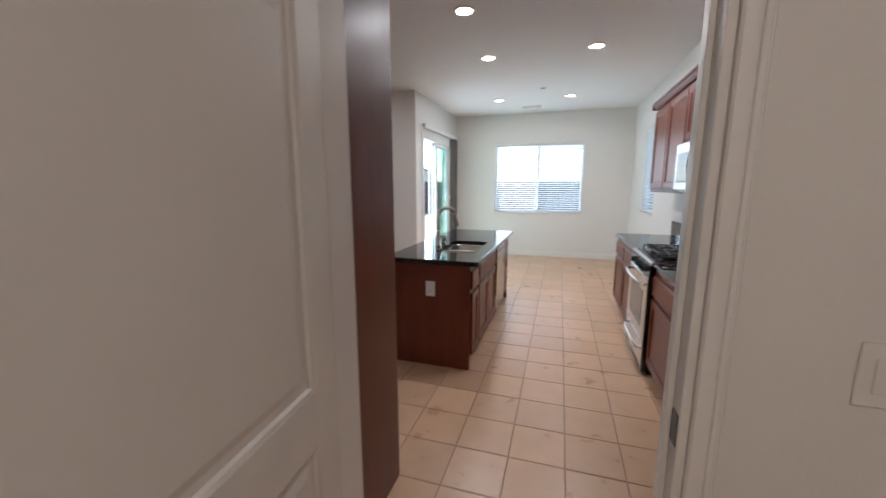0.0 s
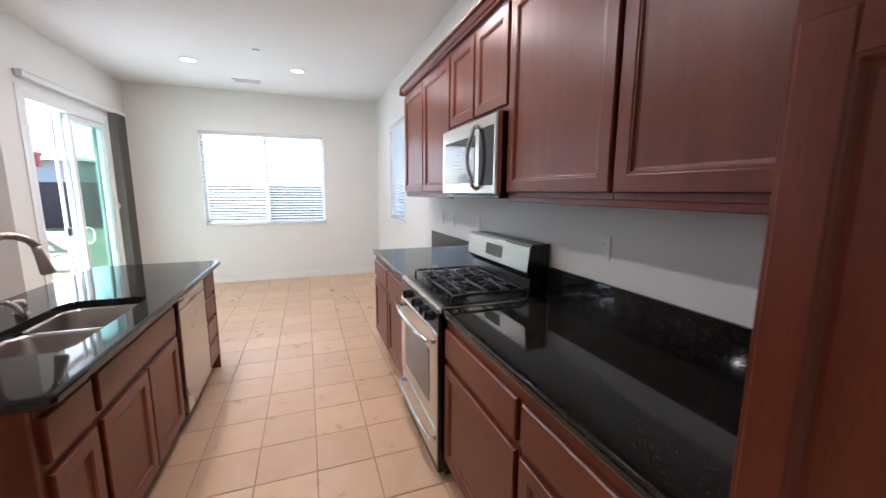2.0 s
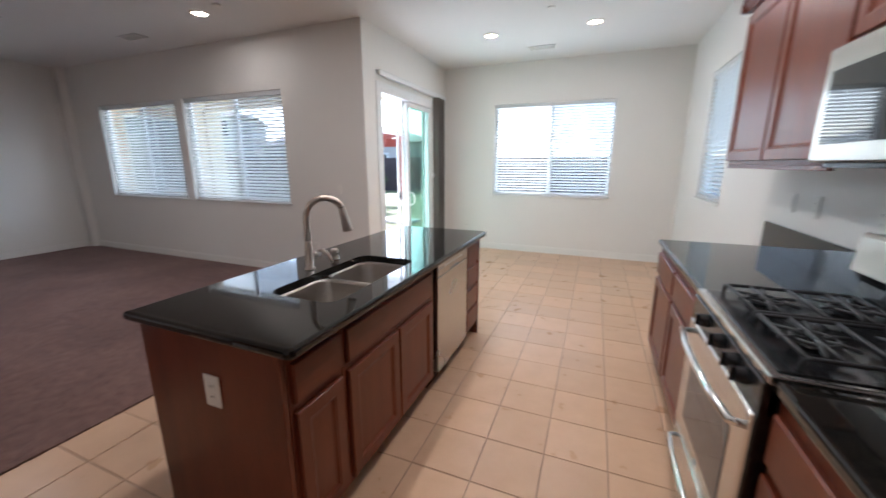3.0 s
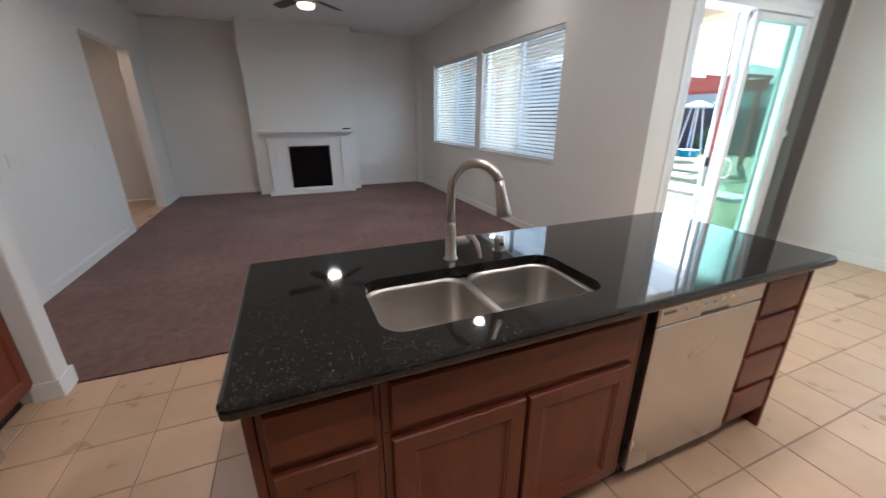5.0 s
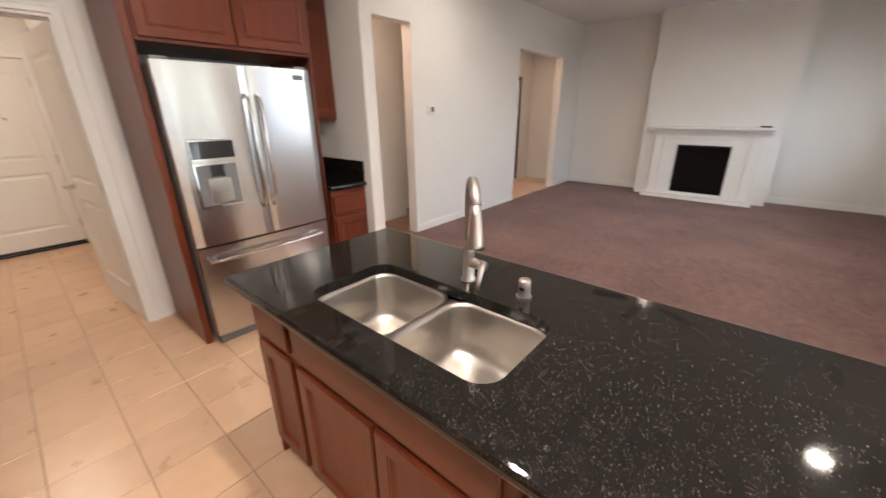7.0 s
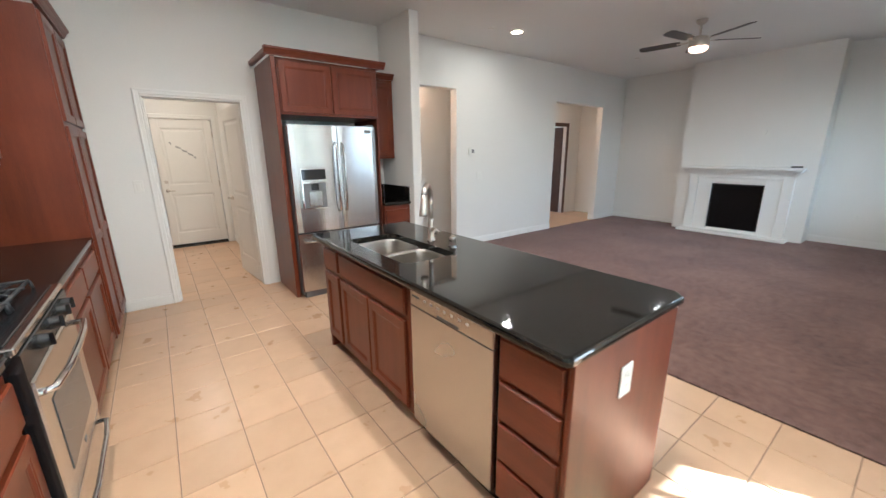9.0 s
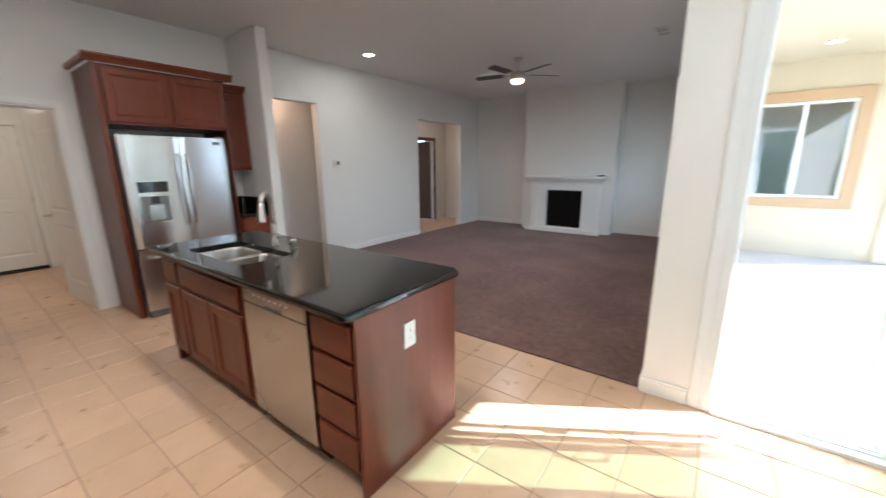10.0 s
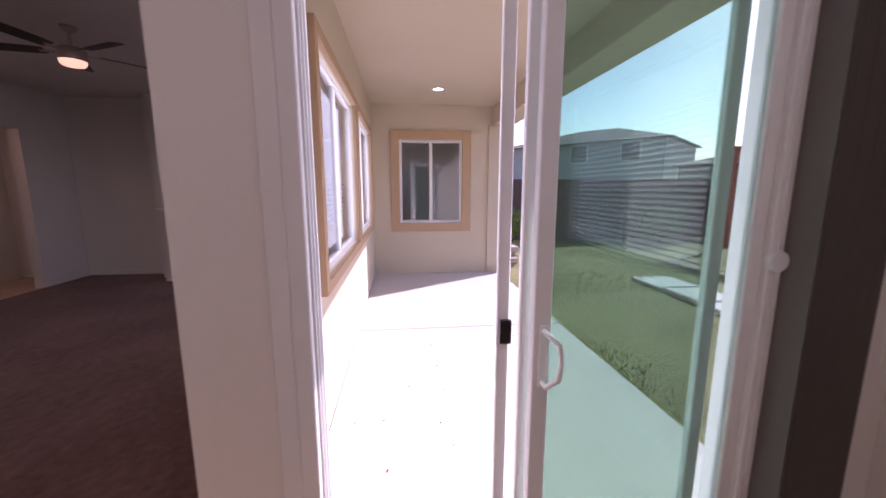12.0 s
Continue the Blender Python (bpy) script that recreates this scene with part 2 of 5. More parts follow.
def part(name, bm, material, parent=None, label="", smooth=False):
    """Links a bmesh in world coordinates as one mesh, under a thing or a part of it."""
    if parent is not None:
        o = ORIGIN[parent]
        bmesh.ops.translate(bm, verts=bm.verts, vec=-o)
    bmesh.ops.recalc_face_normals(bm, faces=bm.faces)
    me = bpy.data.meshes.new(name)
    bm.to_mesh(me)
    bm.free()
    me.materials.append(material)
    if smooth:
        for p in me.polygons:
            p.use_smooth = True
    ob = new(name, me)
    if parent is not None:
        ob.parent = parent
        ORIGIN[ob] = o
    if label:
        ob["label"] = label
    return ob


def solid(name, bm, material, label="", category="", kind="", smooth=False, group=""):
    """A thing of one mesh."""
    ob = part(name, bm, material, None, "", smooth)
    return tagged(ob, label, category, group, kind)


def box(x0, x1, y0, y1, z0, z1, bevel=0.0, bm=None, seg=1):
    bm = bm or bmesh.new()
    r = bmesh.ops.create_cube(bm, size=1)
    c = Vector(((x0 + x1) / 2, (y0 + y1) / 2, (z0 + z1) / 2))
    s = (abs(x1 - x0), abs(y1 - y0), abs(z1 - z0))
    for v in r["verts"]:
        v.co = Vector((v.co.x * s[0], v.co.y * s[1], v.co.z * s[2])) + c
    if bevel:
        edges = {e for v in r["verts"] for e in v.link_edges}
        bmesh.ops.bevel(bm, geom=list(edges), offset=min(bevel, min(s) * 0.45), segments=seg, affect="EDGES", profile=0.5)
    return bm


def cyl(p, q, r0, r1=None, n=16, bm=None, bevel=0.0):
    """A round bar from p to q."""
    bm = bm or bmesh.new()
    p, q = Vector(p), Vector(q)
    d = q - p
    m = Matrix.Translation((p + q) / 2) @ d.to_track_quat("Z", "Y").to_matrix().to_4x4()
    bmesh.ops.create_cone(bm, cap_ends=True, segments=n, radius1=r0, radius2=r0 if r1 is None else r1, depth=d.length, matrix=m)
    return bm


def tube(points, radius, n=10, bm=None, taper=None):
    """A bent bar through the points."""
    bm = bm or bmesh.new()
    pts = [Vector(p) for p in points]
    rings = []
    side = None
    for i, p in enumerate(pts):
        d = (pts[min(i + 1, len(pts) - 1)] - pts[max(i - 1, 0)]).normalized()
        if side is None:
            side = d.orthogonal().normalized()
        side = (side - d * side.dot(d)).normalized()
        up = d.cross(side)
        r = radius if taper is None else radius * taper[i]
        rings.append([bm.verts.new(p + r * (math.cos(a) * side + math.sin(a) * up)) for a in (2 * math.pi * k / n for k in range(n))])
    for a, b in zip(rings, rings[1:]):
        for k in range(n):
            bm.faces.new((a[k], a[(k + 1) % n], b[(k + 1) % n], b[k]))
    bm.faces.new(rings[0][::-1])
    bm.faces.new(rings[-1])
    return bm


def lathe(center, profile, n=24, bm=None):
    """Turns (radius, height) pairs round the upright axis at center."""
    bm = bm or bmesh.new()
    c = Vector(center)
    rings = []
    for r, h in profile:
        rings.append([bm.verts.new(c + Vector((r * math.cos(2 * math.pi * k / n), r * math.sin(2 * math.pi * k / n), h))) for k in range(n)])
    for a, b in zip(rings, rings[1:]):
        for k in range(n):
            bm.faces.new((a[k], a[(k + 1) % n], b[(k + 1) % n], b[k]))
    bm.faces.new(rings[0][::-1])
    bm.faces.new(rings[-1])
    return bm


def facing(axis, at):
    """A map from (across, up, out) to the world for a front that looks along axis: '+x', '-x', '+y' or '-y', at that plane."""
    def f(u, v, n):
        if axis == "+x":
            return Vector((at + n, u, v))
        if axis == "-x":
            return Vector((at - n, u, v))
        if axis == "+y":
            return Vector((u, at + n, v))
        return Vector((u, at - n, v))
    return f


def panel_front(f, u0, u1, v0, v1, rings, bm=None):
    """A front stepped in rings of (inset, height out of the plane); the last is filled."""
    bm = bm or bmesh.new()
    loops = []
    for ins, n in rings:
        loops.append([bm.verts.new(f(u, v, n)) for u, v in ((u0 + ins, v0 + ins), (u1 - ins, v0 + ins), (u1 - ins, v1 - ins), (u0 + ins, v1 - ins))])
    for a, b in zip(loops, loops[1:]):
        for k in range(4):
            bm.faces.new((a[k], a[(k + 1) % 4], b[(k + 1) % 4], b[k]))
    bm.faces.new(loops[0][::-1])
    bm.faces.new(loops[-1])
    return bm


DOOR_RINGS = [(0, 0), (0, 0.014), (0.004, 0.019), (0.052, 0.019), (0.056, 0.016), (0.060, 0.016), (0.066, 0.009), (0.075, 0.007)]
DRAWER_RINGS = [(0, 0), (0, 0.013), (0.005, 0.019), (0.012, 0.019)]


def fbox(f, u0, u1, v0, v1, n0, n1, bevel=0.0, bm=None, seg=1):
    a, b = f(u0, v0, n0), f(u1, v1, n1)
    return box(min(a.x, b.x), max(a.x, b.x), min(a.y, b.y), max(a.y, b.y), min(a.z, b.z), max(a.z, b.z), bevel, bm, seg)


def wall(name, axis, at, thick, u0, u1, z0, z1, holes=(), material=None):
    """A wall with openings (u0, u1, z0, z1) cut through it; axis 'x' stands at x = at .. at + thick and runs along y."""
    bm = bmesh.new()

    def slab(a, b, c, d):
        if b - a > 1e-4 and d - c > 1e-4:
            if axis == "x":
                box(at, at + thick, a, b, c, d, bm=bm)
            else:
                box(a, b, at, at + thick, c, d, bm=bm)
    cur = u0
    for a, b, c, d in sorted(holes):
        slab(cur, a, z0, z1)
        slab(a, b, z0, c)
        slab(a, b, d, z1)
        cur = b
    slab(cur, u1, z0, z1)
    bmesh.ops.remove_doubles(bm, verts=bm.verts, dist=1e-5)
    return solid(name, bm, material or PAINT, kind="structure")

# ---- the building ----
H = 3.0
XR, XS, YF, YL, XL, YB, YD = 1.98, -1.62, 8.86, 6.40, -7.56, 1.576, 1.53
T = 0.14
wall("wall_east", "x", XR, T, -1.45, YF + T, 0, H, [(6.90, 7.78, 1.08, 2.43)])
wall("wall_north", "y", YF, T, XS - T, XR, 0, H, [(-0.735, 1.075, 0.945, 2.385)])
wall("wall_slider", "x", XS - T, T, YL, YF, 0, H, [(6.72, 8.30, 0.0, 2.36)])
wall("wall_living_north", "y", YL, T, XL - T, XS - T, 0, H, [(-6.64, -4.82, 0.945, 2.36), (-4.65, -2.82, 0.945, 2.36)])
wall("wall_living_west", "x", XL - T, T, -0.2, YL, 0, H)
wall("wall_living_south", "y", YB - T, T, XL, -1.67, 0, H, [(-2.78, -1.86, 0, 2.385), (-6.73, -5.155, 0, 2.37)])
wall("wall_kitchen_south", "y", YD - 0.12, 0.12, -1.67, XR, 0, H, [(0.082, 0.923, 0, 2.03)])
stub = solid("wall_stub", box(-1.67, -1.545, YD + 0.002, 2.27, 0, H, 0.012, seg=2), PAINT, kind="structure")
# service hall behind the kitchen door, and the corridors behind the living room
wall("wall_hall_west", "x", -0.17, 0.12, -1.32, YD - 0.12, 0, 2.75)
wall("wall_hall_south", "y", -1.45, 0.13, -0.17, XR, 0, 2.75, [(0.06, 0.88, 0, 2.04)])
wall("wall_hall_behind", "y", -1.75, 0.1, -0.3, XR, 0, 2.75)
solid("ceiling_hall", box(-0.17, XR, -1.75, YD - 0.12, 2.75, 2.9), CEIL, kind="structure")
solid("ceiling", box(XL - T, XR + T, YB - T, YF + T, H, H + 0.15), CEIL, kind="structure")
wall("wall_corridor_south", "y", 0.40, 0.12, XL, -1.4, 0, 2.7, [(-7.02, -6.26, 0, 2.05)])
wall("wall_corridor_end", "x", -1.55, 0.12, 0.52, YB - T, 0, 2.7)
wall("wall_corridor_niche", "y", 0.75, 0.1, -3.3, -1.6, 0, 2.7)
wall("wall_side_room", "y", -1.6, 0.1, XL, -1.4, 0, 2.7)
solid("ceiling_corridor", box(XL, -1.4, -1.6, YB - T, 2.7, 2.85), CEIL, kind="structure")

# floors: grout bed, carpet, corridor
solid("floor", box(-1.676, XR, YD - 0.12, YF, -0.06, -0.004), GROUT, kind="structure")
solid("floor_hall", box(-0.17, XR, -1.75, YD - 0.12, -0.06, -0.004), GROUT, kind="structure")
solid("floor_corridor", box(XL, -1.55, -1.6, YB, -0.06, -0.004), GROUT, kind="structure")
bm = bmesh.new()
bmesh.ops.create_grid(bm, x_segments=120, y_segments=100, size=0.5)
for v in bm.verts:
    x, y = XL + (v.co.x + 0.5) * (-1.655 - XL), YB + (v.co.y + 0.5) * (YL - YB)
    v.co = (x, y, 0.008 + 0.003 * noise.noise((x * 2.2, y * 2.2, 0)) + 0.002 * noise.noise((x * 9, y * 9, 3)))
carpet = solid("carpet", bm, CARPET, "brown cut-pile carpet over the living room floor", "carpet", kind="structure", smooth=True)
# tufts standing along the carpet's cut edge
bm = bmesh.new()
for i in range(1500):
    y = random.uniform(2.28, YL - 0.02)
    x = -1.656 + random.uniform(-0.012, 0.008)
    h = random.uniform(0.006, 0.016)
    a = random.uniform(0, math.pi)
    d = Vector((math.cos(a), math.sin(a), 0)) * 0.004
    p = Vector((x, y, 0.0))
    bm.faces.new([bm.verts.new(p - d), bm.verts.new(p + d), bm.verts.new(p + Vector((random.uniform(-.004, .006), 0, h)))])
solid("carpet_fringe", bm, CARPET, "loose brown tufts along the cut edge of the carpet", "carpet", kind="stuff")


# skirting
def skirting(runs):
    bm = bmesh.new()
    for x0, x1, y0, y1 in runs:
        box(x0, x1, y0, y1, 0.0, 0.095, 0.004, bm)
        w = 0.004
        box(x0 + (w if x1 - x0 < y1 - y0 else 0) * 0.5, x1 - (w if x1 - x0 < y1 - y0 else 0) * 0.5, y0 + (w if y1 - y0 < x1 - x0 else 0) * 0.5, y1 - (w if y1 - y0 < x1 - x0 else 0) * 0.5, 0.095, 0.112, 0.003, bm)
    return solid("baseboard", bm, TRIM, kind="structure")


b = 0.014
skirting([(XS + b, XR - b, YF - b, YF), (XR - b, XR, 5.73, YF), (XS, XS + b, YL - 0.014, 6.655), (XS, XS + b, 8.365, YF - b),
          (XL + b, XS, YL - b, YL), (XL, XL + b, YB + b, 3.02), (XL, XL + b, 4.95, YL - b),
          (XL + b, -6.73, YB, YB + b), (-5.155, -2.78, YB, YB + b), (-1.86, -1.684, YB, YB + b),
          (-1.684, -1.67, YB, 2.284), (-1.67, -1.545, 2.27, 2.284), (-1.545, -1.531, 2.15, 2.284),
          (0.975, 1.355, YD, YD + b), (0.95, XR, -1.32, -1.306), (-0.05, -0.03, -1.32, -1.306),
          (-0.05, -0.036, -1.3, 0.6), (0.975, XR, YD - 0.134, YD - 0.12), (-5.155 - 0.014, -5.155, YB - T, YB), (-6.73, -6.716, YB - T, YB),
          (-6.18, -3.3, 0.52, 0.534)])


# ---- doors ----
def casing(name, f, u0, u1, v1, w=0.06, n=0.016):
    bm = bmesh.new()
    fbox(f, u0 - w, u0, 0, v1 + w, 0.0, n, 0.004, bm)
    fbox(f, u1, u1 + w, 0, v1 + w, 0.0, n, 0.004, bm)
    fbox(f, u0, u1, v1, v1 + w, 0.0, n, 0.004, bm)
    fbox(f, u0 - w + 0.008, u0 - w + 0.02, 0, v1 + w - 0.008, n, n + 0.005, 0.002, bm)
    fbox(f, u1 + w - 0.02, u1 + w - 0.008, 0, v1 + w - 0.008, n, n + 0.005, 0.002, bm)
    fbox(f, u0 - w + 0.02, u1 + w - 0.02, v1 + w - 0.02, v1 + w - 0.008, n, n + 0.005, 0.002, bm)
    return solid(name, bm, TRIM, kind="structure")


casing("trim_door_kitchen", facing("+y", YD), 0.082, 0.923, 2.03, 0.05)
casing("trim_door_hall", facing("-y", YD - 0.12), 0.082, 0.923, 2.03, 0.05)
bm = bmesh.new()
for x0, x1 in ((0.082, 0.1), (0.905, 0.923)):
    box(x0, x1, YD - 0.121, YD + 0.001, 0, 2.03, 0.002, bm)
box(0.1, 0.905, YD - 0.121, YD + 0.001, 2.012, 2.03, 0.002, bm)
box(0.893, 0.905, YD - 0.075, YD - 0.04, 0, 2.0, 0.002, bm)
box(0.1, 0.893, YD - 0.075, YD - 0.04, 2.0, 2.012, 0.002, bm)
solid("trim_jamb", bm, TRIM, kind="structure")
strike = solid("strike_plate", box(0.902, 0.9055, YD - 0.115, YD - 0.08, 0.96, 1.03, 0.001), GREYP, "dark bronze strike plate let into the door jamb", "strike plate")


def two_panel_leaf(name, w, h, thick, label):
    """A moulded door leaf: hinge edge at 0, running along +x, faces at y = 0 and y = -thick."""
    t = thing(name, (0, 0, 0), label, "door", kind="structure")
    bm = bmesh.new()
    s, rails = 0.10, [(0, 0.22), (0.86, 1.0), (h - 0.13, h)]
    box(0, s, -thick, 0, 0, h, 0.003, bm)
    box(w - s, w, -thick, 0, 0, h, 0.003, bm)
    for a, c in rails:
        box(s, w - s, -thick, 0, a, c, 0.0, bm)
    part("leaf_frame", bm, DOORP, t)
    for (a, c), (d, e) in zip(rails, rails[1:]):
        bm = bmesh.new()
        for f in (facing("+y", -0.5 * thick), facing("-y", -0.5 * thick)):
            q = thick / 2
            panel_front(f, s, w - s, c, d, [(0, 0.0), (0, q - 0.001), (0.010, q - 0.004), (0.016, q - 0.011), (0.034, q - 0.011), (0.055, q - 0.004), (0.065, q - 0.004)], bm)
        part("door_panel", bm, DOORP, t)
    return t


def lever(t, x, z, thick, sides=(1, -1)):
    for s in sides:
        y = 0 if s > 0 else -thick
        k = part("handle", lathe((0, 0, 0), [(0.026, 0), (0.026, 0.006), (0.012, 0.01), (0.010, 0.045), (0.014, 0.05), (0.014, 0.06)], 16), NICKEL, t, "brushed nickel lever handle", True)
        k.rotation_euler = (radians(-90 * s), 0, 0)
        k.location = (x, y, z)
        part("lever", tube([(x, y + s * 0.05, z), (x - 0.03, y + s * 0.052, z), (x - 0.07, y + s * 0.05, z), (x - 0.10, y + s * 0.046, z - 0.004)], 0.008, 8), NICKEL, t, "", True)


leaf = two_panel_leaf("door_1", 0.78, 2.0, 0.035, "white two-panel interior door standing open into the hall")
lever(leaf, 0.715, 0.95, 0.035)
for z in (0.2, 1.0, 1.8):
    part("hinge", box(-0.004, 0.0, -0.033, -0.003, z - 0.045, z + 0.045, 0.001), NICKEL, leaf)
leaf.matrix_world = pose(0.106, YD - 0.12, 0.008, 0, 0, -84.5)
far_door = two_panel_leaf("door_2", 0.80, 2.02, 0.04, "white two-panel door with a dark lettered decal, closed")
lever(far_door, 0.73, 0.92, 0.04, (1,))
part("deadbolt", cyl((0.73, 0, 1.06), (0.73, 0.02, 1.06), 0.026, n=16), NICKEL, far_door)
for z in (0.25, 1.0, 1.8):
    part("hinge", box(-0.008, 0.006, -0.002, 0.008, z - 0.05, z + 0.05, 0.002), NICKEL, far_door)
for i in range(5):
    u, v = 0.60 - i * 0.075, 1.66 - i * 0.055
    bm = bmesh.new()
    n = 5 if i in (1, 2, 3) else 2
    for k in range(n):
        box(u - k * 0.014 - 0.010, u - k * 0.014, -0.0045, -0.002, v - k * 0.006 - 0.012 - 0.008 * (k % 2), v - k * 0.006 + 0.012, 0.0, bm)
    part("decal_word", bm, GREYP, far_door, "dark grey vinyl lettering too small to read")
# black strip across the lowest 34 mm of the door
part("sweep", box(0.002, 0.798, 0.0005, 0.006, 0.0, 0.034), BLACK, far_door, "black strip along the foot of the door")
far_door.matrix_world = pose(0.07, -1.335, 0.016)
casing("trim_door_far", facing("+y", -1.32), 0.06, 0.88, 2.045)
solid("threshold", box(0.06, 0.88, -1.42, -1.31, 0.0, 0.012, 0.003), BLACK, "black threshold strip under the hall door", "threshold")
# side-room doorway in the corridor, dark stained, ajar
bm = bmesh.new()
for x0, x1 in ((-7.10, -7.02), (-6.26, -6.18)):
    box(x0, x1, 0.518, 0.538, 0, 2.13, 0.004, bm)
box(-7.02, -6.26, 0.518, 0.538, 2.05, 2.13, 0.004, bm)
solid("trim_corridor_door", bm, DARKWOOD, kind="structure")
d3 = thing("door_3", (-6.99, 0.46, 0), "dark stained wooden door standing ajar in the corridor", "door", kind="structure")
part("leaf", box(-7.01, -6.97, -0.28, 0.44, 0.01, 2.04, 0.003), DARKWOOD, d3)
part("handle", lathe((-6.95, -0.20, 0.95), [(0.02, -0.02), (0.028, 0), (0.02, 0.02)], 12), NICKEL, d3)


# ---- windows and blinds ----
def window(name, f, u0, u1, v0, v1, deep, pane=GLASS_C, mid=True, label="white vinyl sliding window with two panes"):
    """The sash, set back by deep behind the plane of f."""
    t = thing(name, f((u0 + u1) / 2, v0, -deep), label, "window", kind="structure")
    w = 0.045
    bm = bmesh.new()
    fbox(f, u0, u0 + w, v0, v1, -deep - 0.05, -deep, 0.004, bm)
    fbox(f, u1 - w, u1, v0, v1, -deep - 0.05, -deep, 0.004, bm)
    fbox(f, u0 + w, u1 - w, v0, v0 + w, -deep - 0.05, -deep, 0.004, bm)
    fbox(f, u0 + w, u1 - w, v1 - w, v1, -deep - 0.05, -deep, 0.004, bm)
    part("window_frame", bm, VINYL, t)
    if mid:
        m = (u0 + u1) / 2
        part("mullion", fbox(f, m - 0.03, m + 0.03, v0 + w, v1 - w, -deep - 0.045, -deep - 0.004, 0.004), VINYL, t)
        spans = [(u0 + w, m - 0.03), (m + 0.03, u1 - w)]
    else:
        spans = [(u0 + w, u1 - w)]
    for i, (a, c) in enumerate(spans):
        part("pane", fbox(f, a, c, v0 + w, v1 - w, -deep - 0.028, -deep - 0.022), pane if i else GLASS_C, t, "clear glass")
    part("window_sill", fbox(f, u0 - 0.03, u1 + 0.03, v0 - 0.016, v0 + 0.004, -deep + 0.004, 0.022, 0.004), TRIM, t)
    return t


def blind(f, u0, u1, v0, v1, deep, tilt, label, ajar=0.0):
    """A slatted blind hung inside the reveal; tilt in degrees, inner edge down for positive."""
    t = thing("window_blind", f((u0 + u1) / 2, v0, -deep), label, "window blind", "slatted window blinds")
    part("headrail", fbox(f, u0 + 0.006, u1 - 0.006, v1 - 0.055, v1 - 0.004, -deep - 0.025, -deep + 0.03, 0.003), SLAT, t)
    part("bottom_rail", fbox(f, u0 + 0.01, u1 - 0.01, v0 + 0.012, v0 + 0.03, -deep - 0.024, -deep + 0.024, 0.003), SLAT, t)
    pitch, half = 0.0435, 0.0245
    n = int((v1 - 0.07 - v0 - 0.04) / pitch)
    a = radians(tilt)
    proto = None
    for i in range(n + 1):
        v = v0 + 0.055 + i * pitch
        if proto is None:
            bm = bmesh.new()
            rows = []
            for k, e in enumerate((-1, -0.33, 0.33, 1)):
                arch = 0.0022 * (1 - e * e)
                nn, vv = e * half * math.cos(a) - arch * math.sin(a), -e * half * math.sin(a) + arch * math.cos(a)
                rows.append([(u, vv, nn) for u in (u0 + 0.01, u1 - 0.01)])
            top = [[bm.verts.new(f(u, v + vv + 0.0013, -deep + nn)) for u, vv, nn in r] for r in rows]
            low = [[bm.verts.new(f(u, v + vv - 0.0013, -deep + nn)) for u, vv, nn in r] for r in rows]
            for k in range(3):
                bm.faces.new((top[k][0], top[k][1], top[k + 1][1], top[k + 1][0]))
                bm.faces.new((low[k][0], low[k + 1][0], low[k + 1][1], low[k][1]))
            bm.faces.new((top[0][0], low[0][0], low[0][1], top[0][1]))
            bm.faces.new((top[3][0], top[3][1], low[3][1], low[3][0]))
            for s in (0, 1):
                bm.faces.new([top[k][s] for k in range(4)] + [low[k][s] for k in (3, 2, 1, 0)])
            proto = part("slat", bm, SLAT, t)
        else:
            s = new("slat", proto.data)
            s.parent = t
            s.location = (0, 0, i * pitch)
            ORIGIN[s] = ORIGIN[t]
    for u in (u0 + 0.15, (u0 + u1) / 2, u1 - 0.15):
        part("cord", fbox(f, u - 0.002, u + 0.002, v0 + 0.03, v1 - 0.05, -deep + half - 0.001, -deep + half + 0.001), SLAT, t)
    return t


f = facing("-y", YF)
window("window_1", f, -0.735, 1.075, 0.945, 2.385, 0.075, SCREEN)
blind(f, -0.735, 1.075, 0.945, 2.385, 0.035, -28, "white slatted blind lowered over the dining window, slats half closed")
f = facing("-x", XR)
window("window_2", f, 6.90, 7.78, 1.08, 2.43, 0.075, mid=False, label="white vinyl single-pane side window")
blind(f, 6.90, 7.78, 1.08, 2.43, 0.035, -40, "white slatted blind lowered over the side window")
f = facing("-y", YL)
for k, (a, c) in enumerate(((-6.64, -4.82), (-4.65, -2.82))):
    window("window_%d" % (3 + k), f, a, c, 0.945, 2.36, 0.085, SCREEN)
    blind(f, a, c, 0.945, 2.36, 0.045, 33, "white slatted blind lowered over the living room window, slats half closed")

# ---- sliding patio door ----
f = facing("+x", XS)
slider = thing("sliding_door", (XS, 7.5, 0), "white vinyl sliding patio door with tinted glass, half open", "sliding door", kind="structure")
bm = bmesh.new()
fbox(f, 6.72, 6.775, 0, 2.36, -T - 0.01, 0.012, 0.004, bm)
fbox(f, 8.272, 8.30, 0, 2.36, -T - 0.01, 0.012, 0.004, bm)
fbox(f, 6.775, 8.245, 2.305, 2.36, -T - 0.01, 0.012, 0.004, bm)
for n0, n1 in ((-0.022, -0.018), (-0.062, -0.058), (-0.102, -0.098)):
    fbox(f, 6.775, 6.783, 0.03, 2.305, n0, n1, 0.0, bm)
fbox(f, 6.66, 6.72, 0, 2.42, 0.0, 0.012, 0.003, bm)
fbox(f, 8.30, 8.325, 0, 2.42, 0.0, 0.012, 0.003, bm)
fbox(f, 6.72, 8.30, 2.36, 2.42, 0.0, 0.012, 0.003, bm)
part("door_frame", bm, VINYL, slider)
bm = fbox(f, 6.775, 8.245, -0.004, 0.022, -T - 0.02, 0.03, 0.004)
